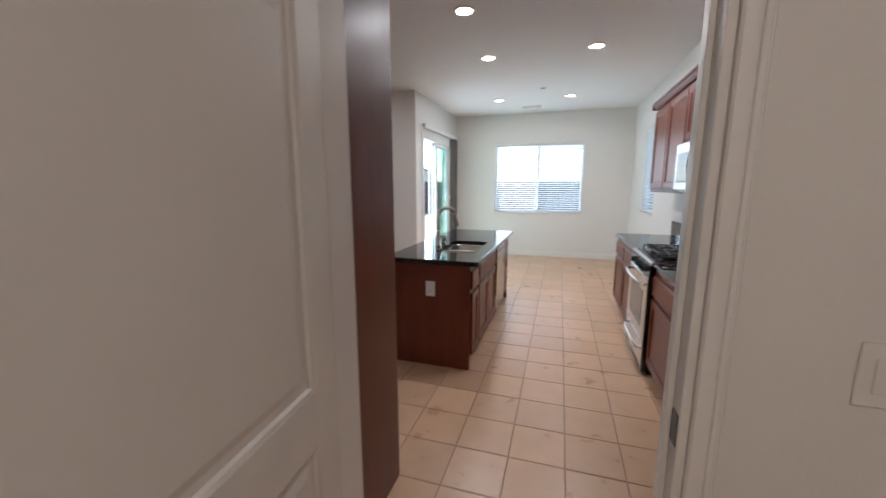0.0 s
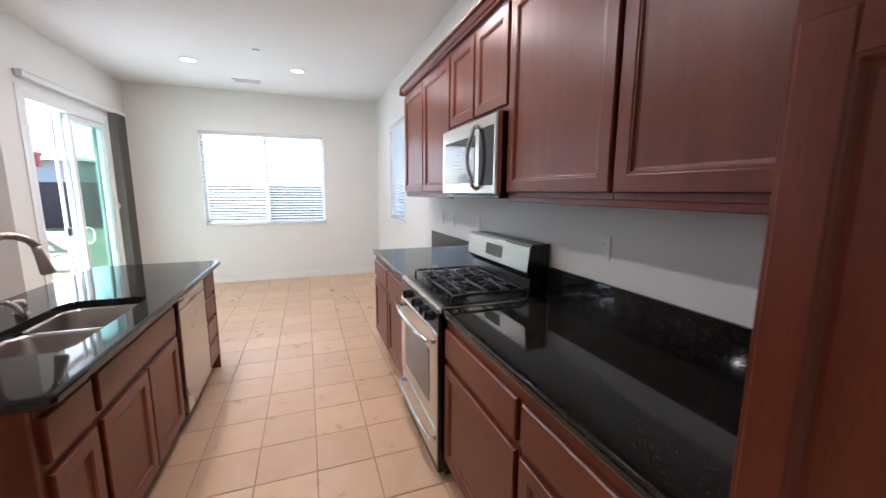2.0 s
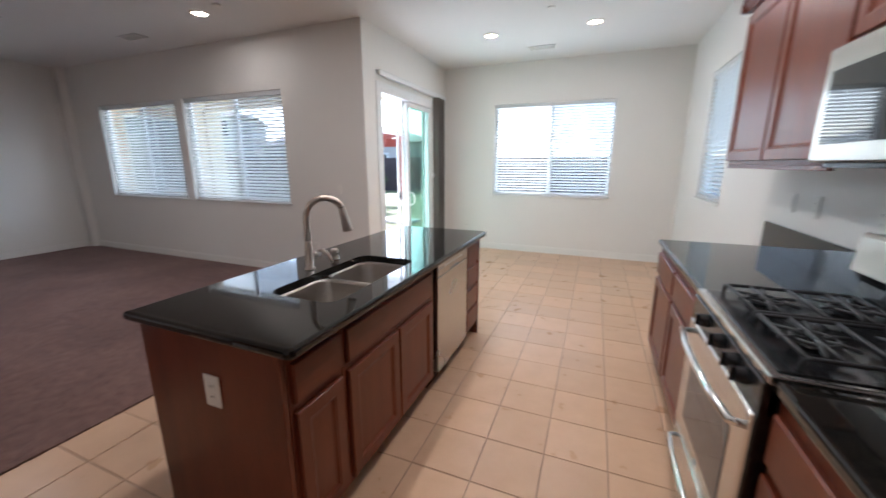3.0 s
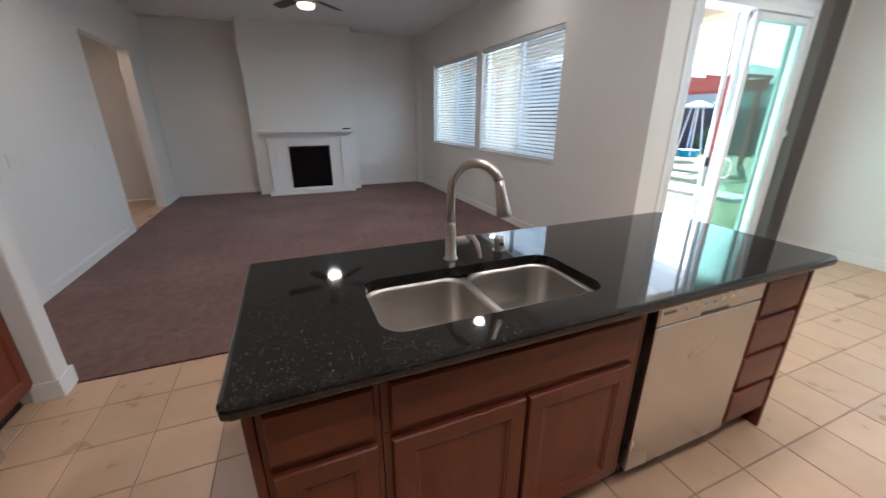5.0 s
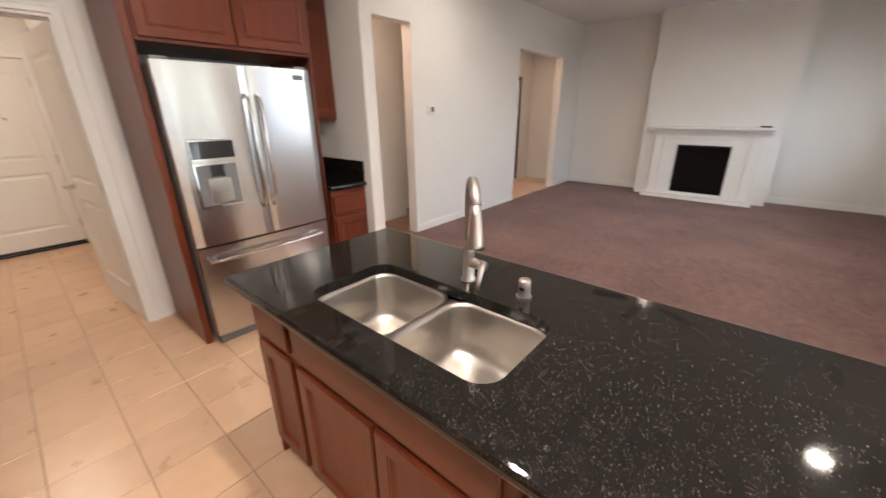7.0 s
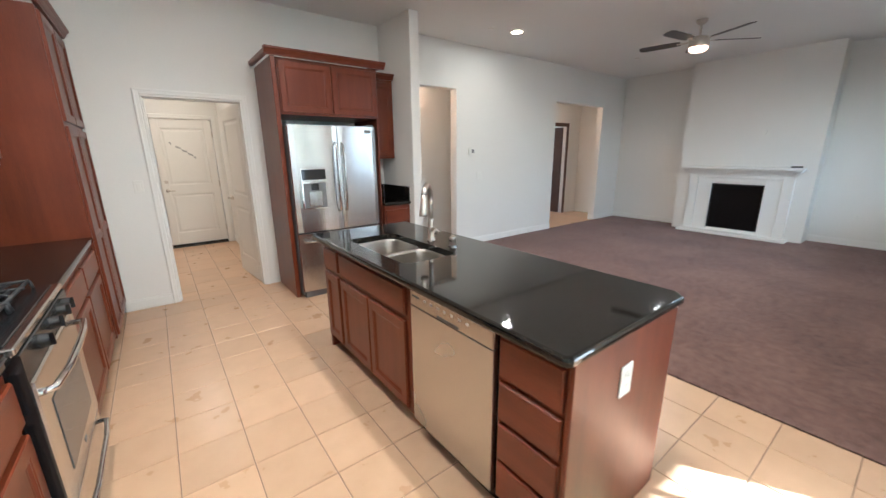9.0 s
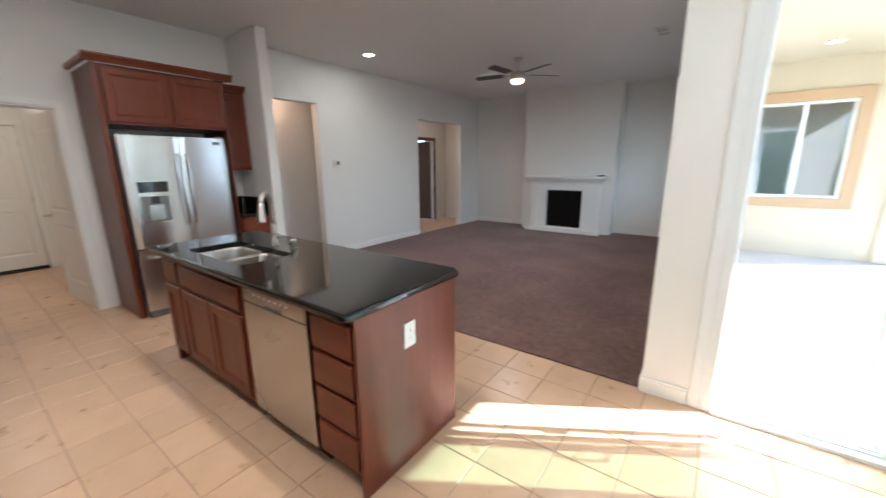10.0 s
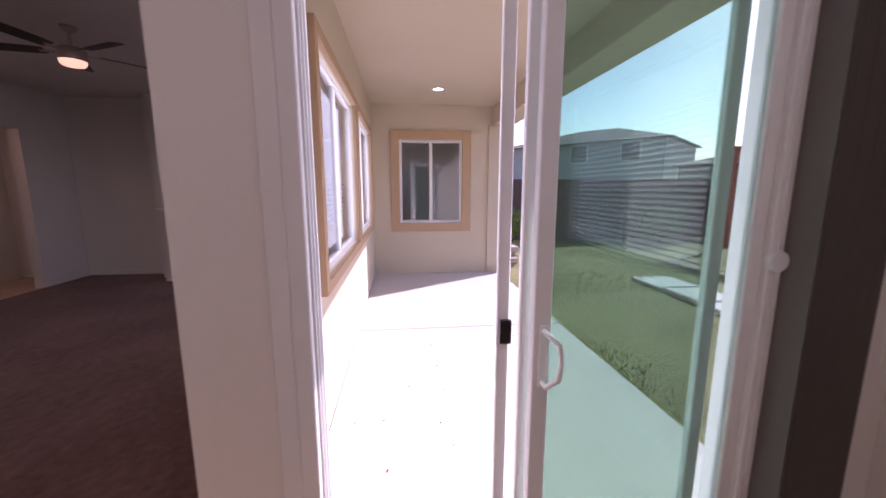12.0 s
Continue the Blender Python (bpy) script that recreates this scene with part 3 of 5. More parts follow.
for n0 in (-0.025, -0.065, -0.105):
    fbox(f, 6.775, 8.245, 0.022, 0.034, n0, n0 + 0.006, 0.0, bm)
part("track", bm, VINYL, slider)


def sash(name, u0, u1, n0, n1, w, label):
    bm = bmesh.new()
    fbox(f, u0, u0 + w, 0.035, 2.30, n0, n1, 0.004, bm)
    fbox(f, u1 - w, u1, 0.035, 2.30, n0, n1, 0.004, bm)
    fbox(f, u0 + w, u1 - w, 0.035, 0.035 + 0.085, n0, n1, 0.004, bm)
    fbox(f, u0 + w, u1 - w, 2.30 - 0.06, 2.30, n0, n1, 0.004, bm)
    s = part(name, bm, VINYL, slider, label)
    part("pane", fbox(f, u0 + w, u1 - w, 0.12, 2.24, (n0 + n1) / 2 - 0.004, (n0 + n1) / 2 + 0.004), GLASS_T, s, "green tinted glass")
    return s


sash("fixed_panel", 7.445, 8.175, -0.100, -0.068, 0.05, "white framed fixed panel behind the sliding one")
slide = sash("sliding_panel", 7.472, 8.285, -0.052, -0.012, 0.06, "white framed sliding panel pushed open")
part("screen_stile", fbox(f, 7.375, 7.42, 0.035, 2.30, -0.135, -0.112, 0.004), VINYL, slider, "slim white stile of the outer screen")
part("latch", fbox(f, 7.38, 7.425, 0.97, 1.06, -0.112, -0.09, 0.008, seg=2), BLACK, slider, "black plastic latch")
part("pull_handle", tube([f(7.505, 0.87, -0.014), f(7.505, 0.87, 0.03), f(7.54, 0.90, 0.045), f(7.547, 0.96, 0.048), f(7.54, 1.02, 0.045), f(7.505, 1.05, 0.03), f(7.505, 1.05, -0.014)], 0.009, 8), VINYL, slide, "white pull handle", True)
part("handle_plate", fbox(f, 7.49, 7.52, 0.85, 1.07, -0.013, -0.004, 0.004), VINYL, slide)
part("corner_bumper", cyl(f(8.295, 1.27, 0.005), f(8.295, 1.27, 0.03), 0.035, n=20), VINYL, slider, "round white bumper")
part("foot_bolt", box(XS + 0.02, XS + 0.05, 7.78, 7.86, 0.0, 0.022, 0.004), VINYL, slider)
# vertical blind, drawn back into a stack
vb = thing("vertical_blind", (XS, 8.4, 0), "grey vertical blind drawn back to a stack beside the patio door", "vertical blind")
bm = fbox(f, 6.67, 8.73, 2.475, 2.525, 0.02, 0.07, 0.004)
fbox(f, 6.67, 8.73, 2.525, 2.535, 0.0, 0.075, 0.002, bm)
part("headrail", bm, VINYL, vb, "white headrail")
for i in range(15):
    u = 8.335 + i * 0.018
    a = radians(78 + 7 * math.sin(i * 2.1))
    bm = box(-0.045, 0.045, -0.0012, 0.0012, 0.035, 2.475)
    bmesh.ops.transform(bm, matrix=Matrix.Translation(f(u, 0, 0.055)) @ Matrix.Rotation(math.pi / 2 - a, 4, "Z"), verts=bm.verts)
    part("vane", bm, VANE, vb)
part("cord", tube([f(8.70, 2.47, 0.06), f(8.71, 1.6, 0.065), f(8.705, 1.0, 0.062), f(8.715, 0.9, 0.062), f(8.72, 1.6, 0.06), f(8.715, 2.47, 0.058)], 0.002, 5), VINYL, vb)

# ---- kitchen cabinets ----
XC = 1.378


def front(kind, f, u0, u1, v0, v1, parent, wide):
    rings = DOOR_RINGS if kind == "door" else DRAWER_RINGS
    return part(kind if kind == "door" else "drawer_front", panel_front(f, u0, u1, v0, v1, rings), CHERRY if kind == "door" else wide, parent)


def base_unit(f, u0, u1, deep, name, label, doors=1, drawer=True, drawers=0, group="kitchen base cabinets", wide=CHERRY_H, top=0.874, parent=None):
    bm = fbox(f, u0 + 0.001, u1 - 0.001, 0.10, top, -deep, 0, 0.001)
    if parent is None:
        t = thing(name, f((u0 + u1) / 2, 0, -deep / 2), label, "cabinet", group)
        part("body", bm, CHERRY, t)
    else:
        t = part(name, bm, CHERRY, parent, label)
    part("toe_kick", fbox(f, u0 + 0.001, u1 - 0.001, 0.0, 0.10, -deep, -0.07), KICK, t, "recessed toe kick, its shade put into a near-black colour")
    g = 0.016
    if drawers:
        h = (top - 0.03 - 0.12) / drawers
        for k in range(drawers):
            front("drawer", f, u0 + g, u1 - g, 0.12 + k * h + 0.012, 0.12 + (k + 1) * h - 0.012, t, wide)
        return t
    v1 = 0.640 if drawer else top - 0.02
    w = (u1 - u0) / max(doors, 1)
    for k in range(doors):
        front("door", f, u0 + k * w + g, u0 + (k + 1) * w - g, 0.125, v1, t, wide)
    if drawer:
        front("drawer", f, u0 + g, u1 - g, 0.676, top - 0.050, t, wide)
    return t


def upper_unit(f, u0, u1, v0, v1, deep, label, doors=1, group="kitchen wall cabinets"):
    t = thing("wall_cabinet", f((u0 + u1) / 2, v0, -deep / 2), label, "cabinet", group)
    part("body", fbox(f, u0 + 0.001, u1 - 0.001, v0, v1, -deep, 0, 0.001), CHERRY, t)
    w = (u1 - u0) / doors
    for k in range(doors):
        front("door", f, u0 + k * w + 0.010, u0 + (k + 1) * w - 0.010, v0 + 0.022, v1 - 0.03, t, CHERRY)
    return t


def crown(f, u0, u1, v, name="crown_moulding", material=None, n=0.0):
    bm = bmesh.new()
    prof = [(0.0, 0.0), (0.024, 0.0), (0.026, 0.012), (0.034, 0.018), (0.046, 0.042), (0.060, 0.050), (0.060, 0.066), (0.0, 0.066)]
    a = [bm.verts.new(f(u0, v + h, n + o)) for o, h in prof]
    c = [bm.verts.new(f(u1, v + h, n + o)) for o, h in prof]
    for i in range(len(prof)):
        j = (i + 1) % len(prof)
        bm.faces.new((a[i], a[j], c[j], c[i]))
    bm.faces.new(a[::-1])
    bm.faces.new(c)
    return bm


f = facing("-x", XC)
RED = "cherry-stained base cabinet with a drawer over a panelled door"
base_unit(f, 5.10, 5.70, XR - XC, "base_cabinet", RED)
base_unit(f, 4.50, 5.10, XR - XC, "base_cabinet", RED)
base_unit(f, 3.05, 3.735, XR - XC, "base_cabinet", RED)
base_unit(f, 2.442, 3.05, XR - XC, "base_cabinet", RED)

# tall pantry
tall = thing("pantry_cabinet", (1.66, 1.98, 0), "tall cherry-stained pantry cabinet with four panelled doors", "cabinet")
ft = facing("-x", 1.355)
part("body", box(1.355, XR - 0.002, YD + 0.002, 2.44, 0.10, 2.415, 0.001), CHERRY, tall)
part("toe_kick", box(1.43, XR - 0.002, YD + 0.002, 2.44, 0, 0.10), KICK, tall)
for u0, u1 in ((YD + 0.02, 1.985), (2.0, 2.425)):
    part("upper_door", panel_front(ft, u0, u1, 1.715, 2.39, DOOR_RINGS), CHERRY, tall)
    d = part("lower_door", fbox(ft, u0 + 0.002, u1 - 0.002, 0.127, 1.683, 0, 0.004), CHERRY, tall)
    for a, c in ((u0, u0 + 0.056), (u1 - 0.056, u1)):
        part("stile", fbox(ft, a, c, 0.125, 1.685, 0.0005, 0.019, 0.003), CHERRY, d)
    for a, c in ((0.125, 0.18), (0.855, 0.912), (1.63, 1.685)):
        part("rail", fbox(ft, u0 + 0.0565, u1 - 0.0565, a, c, 0.0005, 0.0188, 0.002), CHERRY_H, d)
    for a, c in ((0.18, 0.855), (0.912, 1.63)):
        part("door_panel", panel_front(ft, u0 + 0.056, u1 - 0.056, a, c, [(0, 0.0042), (0, 0.016), (0.004, 0.016), (0.010, 0.009), (0.018, 0.007)]), CHERRY, d)
part("crown_moulding", crown(ft, YD + 0.002, 2.50, 2.415), CHERRY_H, tall)

# wall cabinets
fu = facing("-x", 1.693)
XU = XR - 1.693
for u0, u1 in ((5.10, 5.70), (4.497, 5.10), (3.06, 3.733), (2.443, 3.06)):
    upper_unit(fu, u0, u1, 1.455, 2.375, XU, "cherry-stained wall cabinet with one panelled door")
upper_unit(fu, 3.735, 4.495, 1.87, 2.375, XU, "short cherry-stained wall cabinet with two doors over the microwave", 2)
bm = crown(fu, 2.443, 5.70, 2.375)
fbox(fu, 5.70, 5.755, 2.375, 2.441, -XU, 0.055, 0.012, bm)
solid("crown_moulding", bm, CHERRY_H, "cherry-stained crown moulding along the wall cabinets", "moulding")
for a, c in ((4.497, 5.70), (2.443, 3.733)):
    solid("light_rail", fbox(fu, a, c, 1.432, 1.455, -0.02, 0.0, 0.002), CHERRY_H, "cherry-stained rail under the wall cabinets", "moulding", group="light rails")


def slab_top(outer, holes, z0, z1, bull=0.012):
    """A worktop of the outline, with holes, from z0 to z1, its outer edges rounded."""
    bm = bmesh.new()
    edges = []
    for loop in [outer, *holes]:
        vs = [bm.verts.new((x, y, z1)) for x, y in loop]
        edges += [bm.edges.new((vs[i], vs[(i + 1) % len(vs)])) for i in range(len(vs))]
    rim = edges[:len(outer)]
    bmesh.ops.triangle_fill(bm, use_beauty=True, use_dissolve=False, edges=edges)
    faces = list(bm.faces)
    r = bmesh.ops.extrude_face_region(bm, geom=faces)
    low = [v for v in r["geom"] if isinstance(v, bmesh.types.BMVert)]
    bmesh.ops.translate(bm, verts=low, vec=(0, 0, z0 - z1))
    bmesh.ops.recalc_face_normals(bm, faces=bm.faces)
    x = [p[0] for p in outer]
    y = [p[1] for p in outer]
    box_edges = []
    for e in bm.edges:
        a, c = e.verts
        if abs(a.co.z - c.co.z) < 1e-6 and len(e.link_faces) == 2 and abs(e.calc_face_angle(0)) > 1:
            mid = (a.co + c.co) / 2
            near = any(min((mid - Vector((px, py, mid.z))).length for px, py in ((outer[i][0] * (1 - s) + outer[(i + 1) % len(outer)][0] * s, outer[i][1] * (1 - s) + outer[(i + 1) % len(outer)][1] * s) for s in (0.5,))) < 1e-4 for i in range(len(outer)))
            if near:
                box_edges.append(e)
    bmesh.ops.bevel(bm, geom=box_edges, offset=bull, segments=3, affect="EDGES", profile=0.5)
    return bm


def rounded(x0, x1, y0, y1, r, n=6):
    pts = []
    for cx, cy, a0 in ((x1 - r, y1 - r, 0), (x0 + r, y1 - r, 90), (x0 + r, y0 + r, 180), (x1 - r, y0 + r, 270)):
        for k in range(n + 1):
            a = radians(a0 + 90 * k / n)
            pts.append((cx + r * math.cos(a), cy + r * math.sin(a)))
    return pts


for y0, y1 in ((4.497, 5.722), (2.443, 3.733)):
    c = thing("worktop", (1.66, (y0 + y1) / 2, 0.874), "polished black granite worktop on the wall-side cabinets", "worktop", "granite worktops")
    part("slab", slab_top([(1.353, y0), (XR - 0.003, y0), (XR - 0.003, y1), (1.353, y1)], [], 0.875, 0.914), GRANITE, c)
    part("upstand", box(XR - 0.024, XR - 0.003, y0, y1, 0.9145, 1.085, 0.003), GRANITE, c, "black granite upstand")

# ---- island ----
fi = facing("+x", 0.0)
island = thing("kitchen_island", (-0.35, 4.46, 0), "kitchen island of cherry-stained cabinets with panelled doors and drawers", "kitchen island")
isl_label = "cherry-stained cabinet "
base_unit(fi, 3.42, 3.70, 0.62, "narrow_cabinet", isl_label + "with a drawer over a narrow door", parent=island)
sc = base_unit(fi, 3.70, 4.60, 0.62, "sink_cabinet", isl_label + "under the sink with two panelled doors", 0, parent=island, top=0.66, drawer=False)
for a, c in ((3.724, 4.138), (4.152, 4.568)):
    front("door", fi, a, c, 0.125, 0.640, sc, CHERRY_H)
rail = part("sink_front", fbox(fi, 3.701, 4.599, 0.661, 0.874, -0.02, 0.0, 0.001), CHERRY_H, island, "cherry-stained false drawer front")
front("drawer", fi, 3.724, 4.568, 0.676, 0.822, rail, CHERRY_H)
base_unit(fi, 5.225, 5.53, 0.62, "drawer_cabinet", isl_label + "with four drawers", drawers=4, parent=island)
panels = island
part("end_panel", box(-0.69, 0.0, 3.395, 3.418, 0.0, 0.874, 0.002), CHERRY, panels)
part("end_panel", box(-0.69, 0.018, 5.532, 5.55, 0.0, 0.874, 0.002), CHERRY, panels)
part("back_panel", box(-0.69, -0.67, 3.419, 5.531, 0.0, 0.874, 0.002), CHERRY, panels)
part("stile", box(-0.03, 0.0, 4.601, 4.612, 0.1, 0.874, 0.001), CHERRY, panels)
top = thing("island_worktop", (-0.34, 4.46, 0.875), "polished black granite island top with a sink cut-out", "worktop")
part("slab", slab_top([(-0.745, 3.375), (0.05, 3.37), (0.068, 3.377), (0.076, 3.395), (0.076, 5.54), (0.068, 5.557), (0.05, 5.565), (-0.70, 5.565), (-0.745, 5.52)],
                      [rounded(-0.41, -0.055, 3.735, 4.485, 0.07)], 0.875, 0.914, 0.014), GRANITE, top)
sink = thing("kitchen_sink", (-0.23, 4.11, 0.68), "undermounted stainless steel double sink", "sink")


def bowl(x0, x1, y0, y1):
    bm = bmesh.new()
    rings = []
    for ins, z, r in ((-0.012, 0.874, 0.075), (0.0, 0.874, 0.07), (0.003, 0.862, 0.07), (0.010, 0.74, 0.07), (0.016, 0.705, 0.07), (0.032, 0.687, 0.06), (0.06, 0.68, 0.05), (0.12, 0.677, 0.03)):
        rings.append([bm.verts.new((x, y, z)) for x, y in rounded(x0 + ins, x1 - ins, y0 + ins, y1 - ins, max(0.01, r))])
    for a, c in zip(rings, rings[1:]):
        for k in range(len(a)):
            j = (k + 1) % len(a)
            bm.faces.new((a[k], a[j], c[j], c[k]))
    bm.faces.new(rings[-1])
    return bm


BASIN = brushed("basin_steel", (0.50, 0.465, 0.425), 0.31, (1, 0.05, 1))
for y0, y1 in ((3.742, 4.098), (4.124, 4.478)):
    s = part("bowl", bowl(-0.405, -0.06, y0, y1), BASIN, sink, "", True)
    cy = (y0 + y1) / 2
    part("drain", lathe((-0.24, cy, 0.678), [(0.045, 0), (0.045, 0.004), (0.034, 0.003), (0.030, -0.002 + 0.003)], 20), CHROME, s, "polished drain ring")
    part("strainer", lathe((-0.24, cy, 0.680), [(0.026, 0), (0.026, 0.003)], 16), GREYP, s)
part("divider", box(-0.405, -0.06, 4.092, 4.13, 0.80, 0.871, 0.008, seg=2), BASIN, sink)

# tap: base, neck, spray head, lever
tap = thing("kitchen_tap", (-0.49, 4.105, 0.914), "brushed nickel gooseneck tap with a pull-down spray head", "tap")
ax, ay = math.cos(radians(42)), math.sin(radians(42))


def along(d, z):
    return Vector((-0.49 + ax * d, 4.105 + ay * d, z))


part("base", lathe((-0.49, 4.105, 0.914), [(0.028, 0), (0.028, 0.006), (0.022, 0.012), (0.021, 0.10), (0.018, 0.13), (0.0155, 0.16)], 20), NICKEL, tap, "", True)
neck = [along(0, 1.06), along(0, 1.12), along(0, 1.19)] + [along(0.097 - 0.097 * math.cos(a), 1.19 + 0.097 * math.sin(a)) for a in (math.pi * k / 12 for k in range(1, 10))]
neck += [along(0.1815, 1.232)]
part("neck", tube(neck, 0.0165, 12), NICKEL, tap, "", True)
part("spray_head", tube([along(0.180, 1.236), along(0.186, 1.205), along(0.195, 1.165), along(0.205, 1.118), along(0.207, 1.108)], 0.018, 14, taper=[0.95, 1.0, 1.2, 1.5, 1.38]), NICKEL, tap, "", True)
part("spray_ring", cyl(along(0.1795, 1.239), along(0.1805, 1.2345), 0.0178, n=16), GREYP, tap, "thin dark seam ring")
lv = part("lever_hub", cyl((-0.49, 4.12, 0.985), (-0.486, 4.178, 0.985), 0.019, 0.0175, 18), NICKEL, tap, "", True)
part("lever", tube([(-0.486, 4.168, 0.997), (-0.462, 4.186, 1.002), (-0.438, 4.192, 0.982), (-0.424, 4.195, 0.952), (-0.418, 4.198, 0.930)], 0.0085, 10, taper=[1.1, 1.25, 1.2, 1.0, 0.7]), NICKEL, lv, "", True)
gap = thing("air_gap", (-0.50, 4.325, 0.914), "brushed nickel air gap cap beside the tap", "air gap")
part("flange", lathe((-0.50, 4.325, 0.914), [(0.027, 0), (0.027, 0.005), (0.022, 0.007)], 20), CHROME, gap)
part("cap", lathe((-0.50, 4.325, 0.921), [(0.021, 0), (0.021, 0.05), (0.018, 0.056), (0.006, 0.058)], 20), NICKEL, gap, "", True)
part("vent", box(-0.481, -0.477, 4.318, 4.334, 0.945, 0.955), BLACK, gap)

# dishwasher
dw = thing("dishwasher", (-0.3, 4.92, 0), "pale stainless steel dishwasher built into the island", "dishwasher")
DWP = surface("dishwasher_face", (0.53, 0.515, 0.49), 0.27, 1.0, big=2, fine=60, vary=0.02, relief=0.0, rough_vary=0.02)
part("tub", box(-0.60, -0.012, 4.614, 5.222, 0.10, 0.868), BLACK, dw)
part("door", box(-0.011, 0.022, 4.642, 5.214, 0.115, 0.765, 0.004, seg=2), DWP, dw)
cp = part("control_panel", box(-0.011, 0.022, 4.642, 5.214, 0.768, 0.846, 0.005, seg=2), DWP, dw)
part("pocket", box(0.020, 0.0245, 4.86, 5.01, 0.770, 0.784, 0.004), GREYP, cp, "grey finger pocket")
part("badge", box(0.0215, 0.0232, 4.66, 4.72, 0.814, 0.824), GREYP, cp)
for k in range(7):
    part("button", box(0.0215, 0.0235, 4.76 + k * 0.05, 4.775 + k * 0.05, 0.812, 0.824, 0.001), PLASTIC, cp)
part("toe_kick", box(-0.08, -0.05, 4.614, 5.222, 0.0, 0.11), BLACK, dw, "black toe kick")


# ---- sockets and switches ----
def plate(name, f, u, v, kind, w=0.072, h=0.115):
    t = thing(name, f(u, v, 0), "white plastic %s plate on the wall" % ("socket" if kind == "socket" else "switch"), "socket" if kind == "socket" else "switch", "wall plates")
    part("plate", fbox(f, u - w / 2, u + w / 2, v - h / 2, v + h / 2, 0.0005, 0.006, 0.002), PLASTIC, t)
    if kind == "socket":
        for dv in (0.02, -0.02):
            o = part("outlet", fbox(f, u - 0.016, u + 0.016, v + dv - 0.014, v + dv + 0.014, 0.006, 0.008, 0.003), PLASTIC, t)
            for du in (-0.006, 0.006):
                part("slot", fbox(f, u + du - 0.001, u + du + 0.001, v + dv - 0.004, v + dv + 0.006, 0.008, 0.0083), BLACK, o)
    else:
        n = max(1, round(w / 0.06) - 0)
        for k in range(n):
            c = u + (k - (n - 1) / 2) * 0.046
            part("rocker", fbox(f, c - 0.016, c + 0.016, v - 0.033, v + 0.033, 0.006, 0.010, 0.003), PLASTIC, t)
    return t


fr = facing("-x", XR)
for u in (3.38, 4.66, 5.18):
    plate("socket", fr, u, 1.235, "socket")
plate("light_switch", fr, 5.45, 1.235, "switch")
plate("socket", facing("-y", 3.395), -0.325, 0.67, "socket", 0.078, 0.125)
plate("socket", facing("+y", 5.55), -0.305, 0.69, "socket", 0.078, 0.125)
plate("light_switch", facing("-y", YD - 0.12), 1.222, 1.17, "switch", 0.12, 0.118)
plate("light_switch", facing("+y", YD), 1.06, 1.2, "switch")
plate("light_switch", facing("-y", YL), -2.03, 1.15, "switch")
plate("socket", facing("-y", YL), -2.45, 0.4, "socket")
plate("socket", facing("-y", YF), -1.2, 0.42, "socket")
plate("socket", facing("-y", YF), 1.72, 0.42, "socket")
plate("socket", facing("+x", XL), 5.45, 0.45, "socket")
plate("socket", facing("-x", XR), 7.3, 0.42, "socket")
plate("light_switch", facing("+y", YB), -3.25, 1.12, "switch", 0.12, 0.118)
plate("light_switch", facing("+y", YB), -4.75, 1.12, "switch")
th = thing("thermostat", (-3.07, YB, 1.5), "white wall thermostat with a small grey screen", "thermostat")
fb = facing("+y", YB)
part("case", fbox(fb, -3.13, -3.01, 1.445, 1.555, 0.0005, 0.022, 0.006, seg=2), PLASTIC, th)
part("screen", fbox(fb, -3.12, -3.065, 1.475, 1.53, 0.022, 0.0235, 0.001), GREYP, th)

# ---- range ----
rg = thing("gas_range", (1.67, 4.115, 0), "stainless steel freestanding gas range with black grates", "range")
R0, R1 = 3.742, 4.490
fg = facing("-x", 1.354)
part("body", box(1.335, 1.955, R0, R1, 0.03, 0.893, 0.003), BLACK, rg, "black enamel side panels")
part("cooktop", box(1.340, 1.955, R0 - 0.004, R1 + 0.004, 0.895, 0.921, 0.006, seg=2), STEEL_H, rg, "stainless rim")
part("burner_pan", box(1.368, 1.86, R0 + 0.02, R1 - 0.02, 0.9212, 0.926, 0.002), BLACK, rg, "black enamel pan")
part("control_fascia", panel_front(fg, R0, R1, 0.80, 0.894, [(0, -0.02), (0, 0.0), (0.006, 0.012), (0.012, 0.014)]), STEEL_H, rg)
for k in (0.113, 0.205, 0.350, 0.538):
    kn = part("knob", cyl((1.342, R0 + k, 0.850), (1.306, R0 + k, 0.852), 0.028, 0.023, 18), BLACK, rg, "black control knob")
    part("grip", box(1.295, 1.307, R0 + k - 0.006, R0 + k + 0.006, 0.829, 0.875, 0.002), BLACK, kn)
od = part("oven_door", panel_front(fg, R0 + 0.012, R1 - 0.012, 0.27, 0.79, [(0, -0.02), (0, 0.018), (0.006, 0.026), (0.02, 0.026)]), STEEL_H, rg)
part("oven_window", fbox(fg, R0 + 0.13, R1 - 0.13, 0.36, 0.66, 0.0262, 0.029, 0.002), OVENGLASS, od, "dark oven glass")
part("oven_handle", tube([fg(R0 + 0.04, 0.735, 0.02), fg(R0 + 0.05, 0.737, 0.06), fg(R0 + 0.2, 0.74, 0.078), fg((R0 + R1) / 2, 0.741, 0.082), fg(R1 - 0.2, 0.74, 0.078), fg(R1 - 0.05, 0.737, 0.06), fg(R1 - 0.04, 0.735, 0.02)], 0.013, 10), CHROME, od, "", True)
part("emblem", fbox(fg, 4.10, 4.13, 0.315, 0.335, 0.0262, 0.028), GREYP, od)
